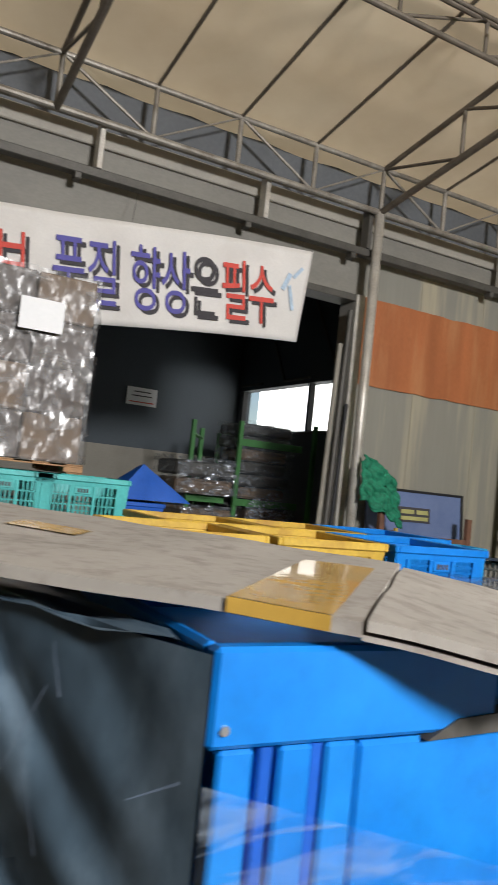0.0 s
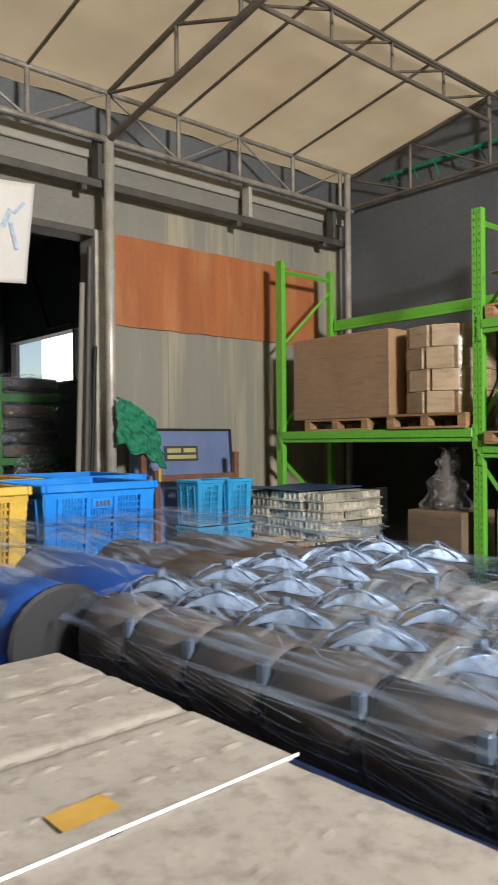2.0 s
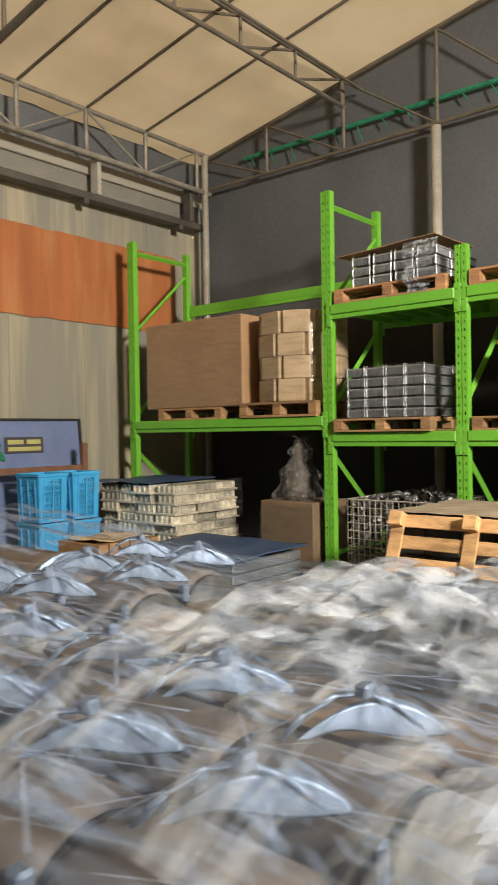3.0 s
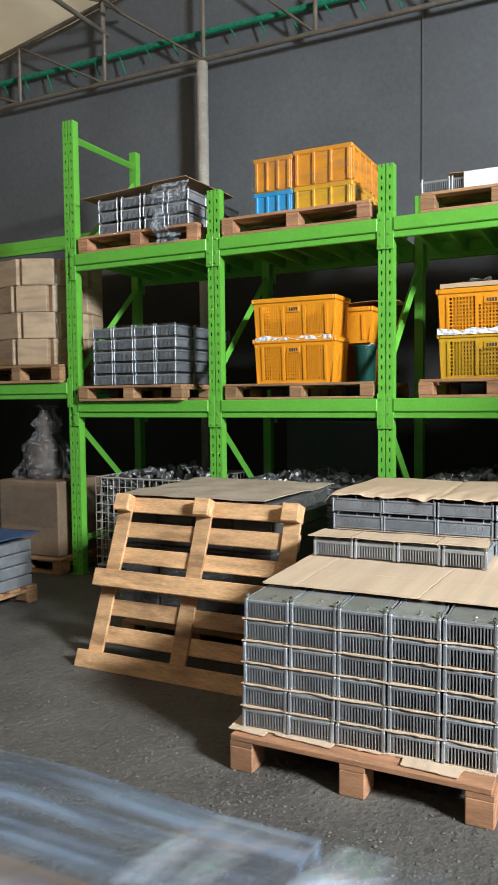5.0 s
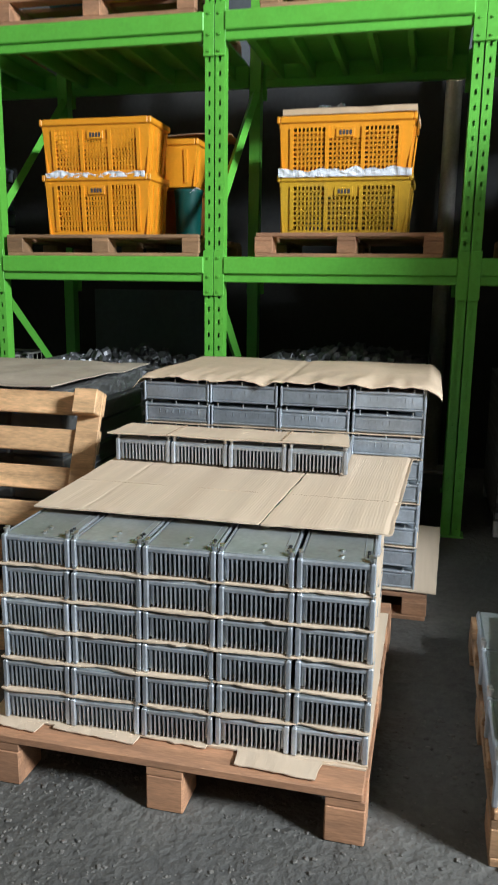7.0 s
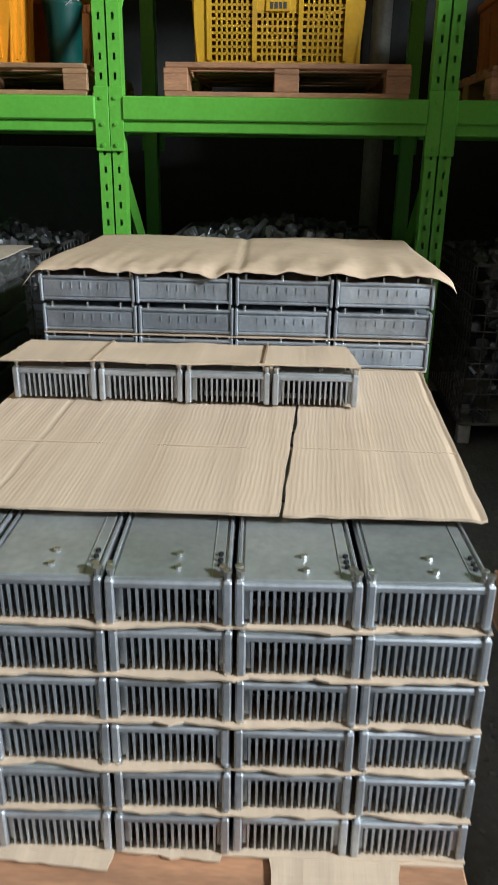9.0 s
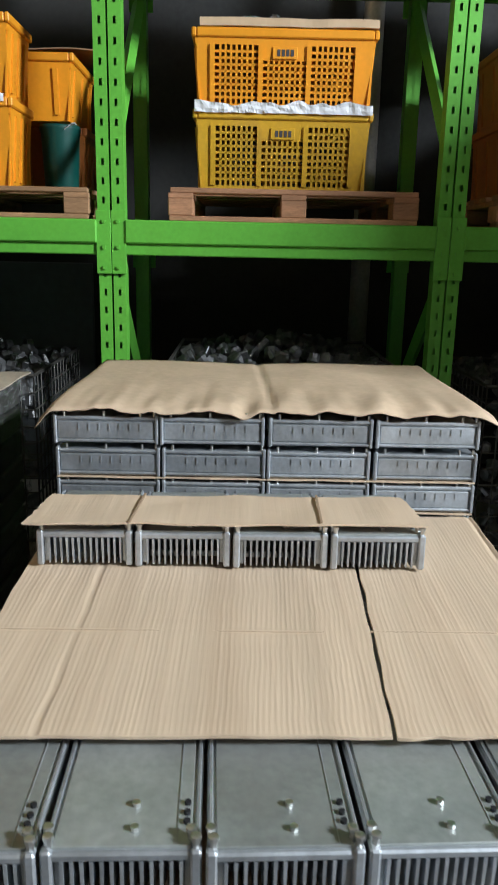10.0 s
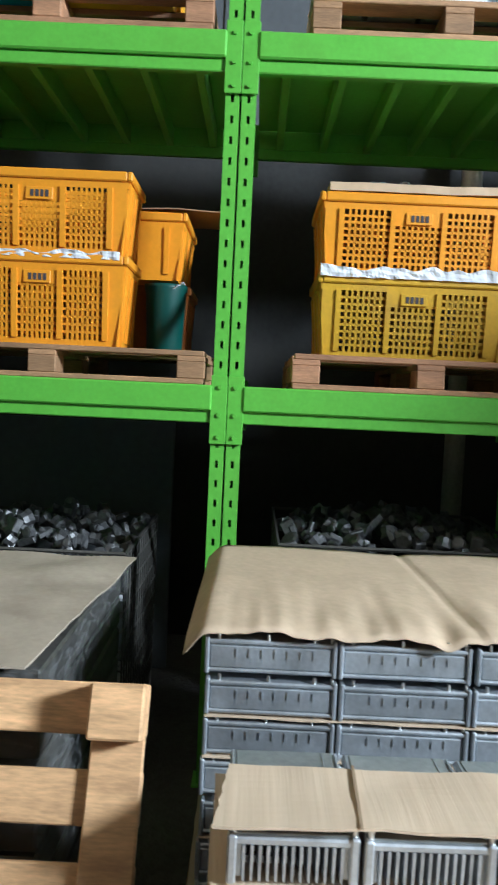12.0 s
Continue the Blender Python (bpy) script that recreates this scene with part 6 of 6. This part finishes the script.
def film_top(u, v):
    x, y = 1.86 + 1.24 * u, 1.2 - 1.46 * v
    k = max(0, min(4, round((x - 2.058) / 0.2175)))
    yo = 1.075 + (0.06 if k else 0.0) - 0.05 * (k % 2)
    i = round((yo - y) / 0.208)
    lx, ly = 2.058 + 0.2175 * k, yo - 0.208 * i
    lug = 0.0 if (k > 1 and 2 <= i <= 5) or i > 5 else 1.0
    away = math.hypot((x - lx) * 0.8, y - ly)
    z = 1.194 + lug * 0.060 * max(0.0, 1 - away / 0.115) ** 1.5 + 0.006 * wob(x * 7, y * 7) - 0.05 * max(0, 0.05 - u) / 0.05
    return (x, y, z)


wf = thing("stretch_film_cover", "clear stretch film tented over wrapped castings", "film")
part("top_skin", Geo().sheet(film_top, 110, 130), FILM, wf, smooth=True)
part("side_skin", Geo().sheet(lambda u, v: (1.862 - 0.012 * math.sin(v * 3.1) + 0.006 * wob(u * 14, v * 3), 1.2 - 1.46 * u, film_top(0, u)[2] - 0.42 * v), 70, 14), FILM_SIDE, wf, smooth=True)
part("end_skin", Geo().sheet(lambda u, v: (1.86 + 1.24 * u, -0.26 - 0.02 * math.sin(v * 3.1) + 0.008 * wob(u * 12, v * 3), film_top(u, 1)[2] - 0.8 * v), 60, 20), FILM, wf, smooth=True)
part("back_skin", Geo().sheet(lambda u, v: (3.10 + 0.02 * math.sin(v * 3.1), 1.2 - 1.46 * u, film_top(1, u)[2] - 0.8 * v), 40, 14), FILM, wf, smooth=True)
# pale strips colour in bright streaks along straight pulled creases; tents at the lugs
r = random.Random(41)


def strip(g, p, q, w0, w1, side):
    """A narrow tapering fold from p to q."""
    p, q, side = Vector(p), Vector(q), Vector(side)
    mid = (p + q) / 2
    g.add([p - side * w0, p + side * w0, mid + side * (w0 + w1) * 0.5, q + side * w1, q - side * w1, mid - side * (w0 + w1) * 0.5], [(0, 1, 2, 5), (5, 2, 3, 4)])


gc = Geo()
for i in range(240):
    x, y, a, ln = r.uniform(1.9, 3.0), r.uniform(-0.15, 1.1), r.gauss(-90, 26), r.uniform(0.06, 0.34)
    dx, dy = math.cos(math.radians(a)) * ln / 2, math.sin(math.radians(a)) * ln / 2
    pts = [film_top(min(1, max(0, (px - 1.86) / 1.24)), min(1, max(0, (1.2 - py) / 1.46))) for px, py in ((x - dx, y - dy), (x + dx, y + dy))]
    zz = max(pts[0][2], pts[1][2]) + 0.006
    strip(gc, (pts[0][0], pts[0][1], zz), (pts[1][0], pts[1][1], zz + r.uniform(-0.004, 0.006)), r.uniform(0.0004, 0.0012), r.uniform(0.0005, 0.003), (dy / ln * 2, -dx / ln * 2, 0))
for i in range(190):
    y, z, ln, sl = r.uniform(-0.2, 1.0), r.uniform(0.99, 1.17), r.uniform(0.08, 0.4), r.gauss(-0.12, 0.12)
    strip(gc, (1.842, y + ln / 2, z - sl * ln / 2), (1.842, y - ln / 2, z + sl * ln / 2), 0.0004, r.uniform(0.0005, 0.0016), (0, 0, 1))
tagged(part("film_creasing", gc, CREASE, wf), kind="stuff")
for k in range(0, 5):
    for i in range(6):
        if k > 1 and 2 <= i <= 5:
            continue
        lx, ly = 2.058 + 0.2175 * k, 1.075 + (0.06 if k else 0.0) - 0.05 * (k % 2) - 0.208 * i
        tent = Geo()
        top = (lx, ly, 1.250)
        strip(tent, (lx - 0.085, ly + 0.075, 1.203), top, 0.004, 0.0015, (0.6, 0.6, 0))
        if k:
            strip(tent, (lx - 0.02, ly - 0.045, 1.203), top, 0.012, 0.001, (0.7, -0.3, 0))
            strip(tent, (lx - 0.055, ly + 0.03, 1.203), top, 0.005, 0.001, (0.6, 0.5, 0))
        part("tent_fold", tent, CREASE, wf)


def crumple(cx, cy, ax, ay, half, depth, z0, h, seed, corner):
    """A loose sheet of film bunched in long straight folds along the line (ax, ay)."""
    def at(u, v):
        s, w = 2 * u - 1, 2 * v - 1
        e = max(0.0, 1 - abs(s) ** 4) * max(0.0, 1 - abs(w) ** 2.4)
        X, Y = cx + ax * half * s - ay * depth * w, cy + ay * half * s + ax * depth * w
        f1 = pleat(s * half, w * depth, seed, 6, 1.7, 16)
        f2 = pleat(s * half, w * depth, seed + 3, 14, 4.5, 20)
        z = z0 + h * (e ** 0.6) * (0.66 + 0.20 * s * corner) + e ** 0.35 * (0.13 * (f1 - 0.45) + 0.035 * (f2 - 0.5))
        return (X + 0.03 * (f1 - 0.5) + 0.02 * wob(s * 3, w * 4, seed), Y + 0.02 * wob(s * 3, w * 4, seed + 9), max(z, z0 - 0.003))
    return Geo().sheet(at, 80, 80)


for cx, cy, ax, ay, half, depth, h, s, c in ((2.52, 0.20, 0.40, -0.917, 0.25, 0.19, 0.135, 11, 0.6), (2.67, -0.03, 0.62, -0.785, 0.165, 0.17, 0.165, 23, -0.4)):
    bag = thing("film_bag", "crumpled milky plastic film lying on wrapped castings", "film")
    part("sheet", crumple(cx, cy, ax, ay, half, depth, 1.198, h, s, c), FILM_BAG, bag)
    part("inner_sheet", crumple(cx + 0.01, cy, ax, ay, half * 0.9, depth * 0.85, 1.196, h * 0.7, s + 50, c), FILM_LOOSE, bag)


def loose(u, v):
    """A slack second layer of film over the near end, pulled into straight folds."""
    x, y = 1.93 + 1.15 * u, 0.62 - 0.875 * v - 0.10 * u
    f = pleat(x, y, 31, -62, 1.1, 22)
    e = min(1.0, 8 * min(u, 1 - u, v, 1 - v))
    return (x, y, film_top((x - 1.86) / 1.24, min(1.0, (1.2 - y) / 1.46))[2] + 0.012 + e * (0.055 * f + 0.022 * pleat(x, y, 37, -30, 3.0, 30)))


part("loose_skin", Geo().sheet(loose, 110, 110), FILM_LOOSE, wf)
st = part("yellow_strap", Geo().sheet(lambda u, v: (2.86 - 0.66 * u, -0.168 - 0.094 * u - 0.012 * v, 1.226 - 0.01 * v - 0.008 * u), 12, 2), YSTRAP)
st.modifiers.new("thick", "SOLIDIFY").thickness = 0.002
tagged(st, "yellow strap wound round a wrapped pallet", "strap")

# navy drums beyond, under film
for i, (x, z) in enumerate(((1.90, 1.075), (2.19, 1.075), (2.48, 1.075), (2.77, 1.075), (1.63, 0.86))):
    ln = 1.16 if x < 2 else 0.69
    blue = x < 2.3
    dr = thing("navy_drum", "dark blue plastic roll lying under film" if blue else "grey-brown roll with a bright end lying under film", "roll", "rolls under film", at=pose(x, 1.26 + ln, z, 90, 0, 0))
    part("barrel", Geo().lathe([(0, 0.12), (0.02, 0.13), (ln - 0.03, 0.13), (ln, 0.12)], 26), NAVY if blue else BROWN_CAST, dr, smooth=True)
    part("end_disc", Geo().lathe([(ln + 0.002, 0.137), (ln + 0.012, 0.137), (ln + 0.018, 0.128)], 26), BLACK if blue else SHINY, dr, smooth=False)
tagged(part("packing_carton", Geo().box(1.80, 1.26, 0.14, 3.0, 2.42, 0.94, 0.01), CARTON), "brown carton packing under rolls", "carton")
tagged(part("packing_carton", Geo().box(1.48, 1.27, 0.0, 1.78, 2.42, 0.73, 0.01), DULL_CARTON), "brown carton under a blue roll", "carton")
pallet(1.78, 1.24, 0, 1.2, 1.25, WOOD, "wooden pallet under wrapped rolls", 0.135)
wf2 = thing("stretch_film_cover", "clear stretch film over wrapped rolls", "film")
part("top_skin", Geo().sheet(lambda u, v: (1.76 + 1.3 * u, 2.44 - 1.24 * v, 1.205 + 0.03 * abs(math.cos((1.76 + 1.3 * u - 1.9) / 0.29 * math.pi)) + 0.02 * wob(u * 6, v * 6, 2) + 0.02 * math.sin(v * 3) + 0.03 * pleat(1.3 * u, 1.24 * v, 77, 60, 1.2)), 100, 90), FILM, wf2)
part("side_skin", Geo().sheet(lambda u, v: (1.755 - 0.27 * v ** 1.5 - 0.02 * pleat(u, v * 0.4, 71, 35, 1.5), 2.44 - 1.24 * u, 1.215 - 0.32 * v), 60, 24), FILM, wf2)

# dark boards paint in the shade low on the back wall
structure("dado", Geo().box(9.462, -1.82, 0.0, 9.498, 6.95, 2.88), SHADE_BOARD, "dark boards standing in for shade on the lower back wall")

# grit on the floor, and a film scrap by the rack foot
r = random.Random(9)
gg = Geo()
for i in range(15000):
    x, y, s = r.uniform(3.2, 5.9), r.gauss(0.7, 0.9), 0.0028 + 0.0055 * r.random() ** 4
    if wob(x * 2.2, y * 2.2, 5) < r.uniform(-0.45, 0.3):
        continue
    m_ = pose(x, y, 0, 0, 0, r.uniform(0, 180))
    gg.box(-s, -s * 0.7, -0.001, s, s * 0.7, s * r.uniform(0.4, 0.9), s * 0.3, m_)
tagged(part("floor_grit", gg, GRIT), "small grit and chips scattered on the floor", "grit", kind="stuff")
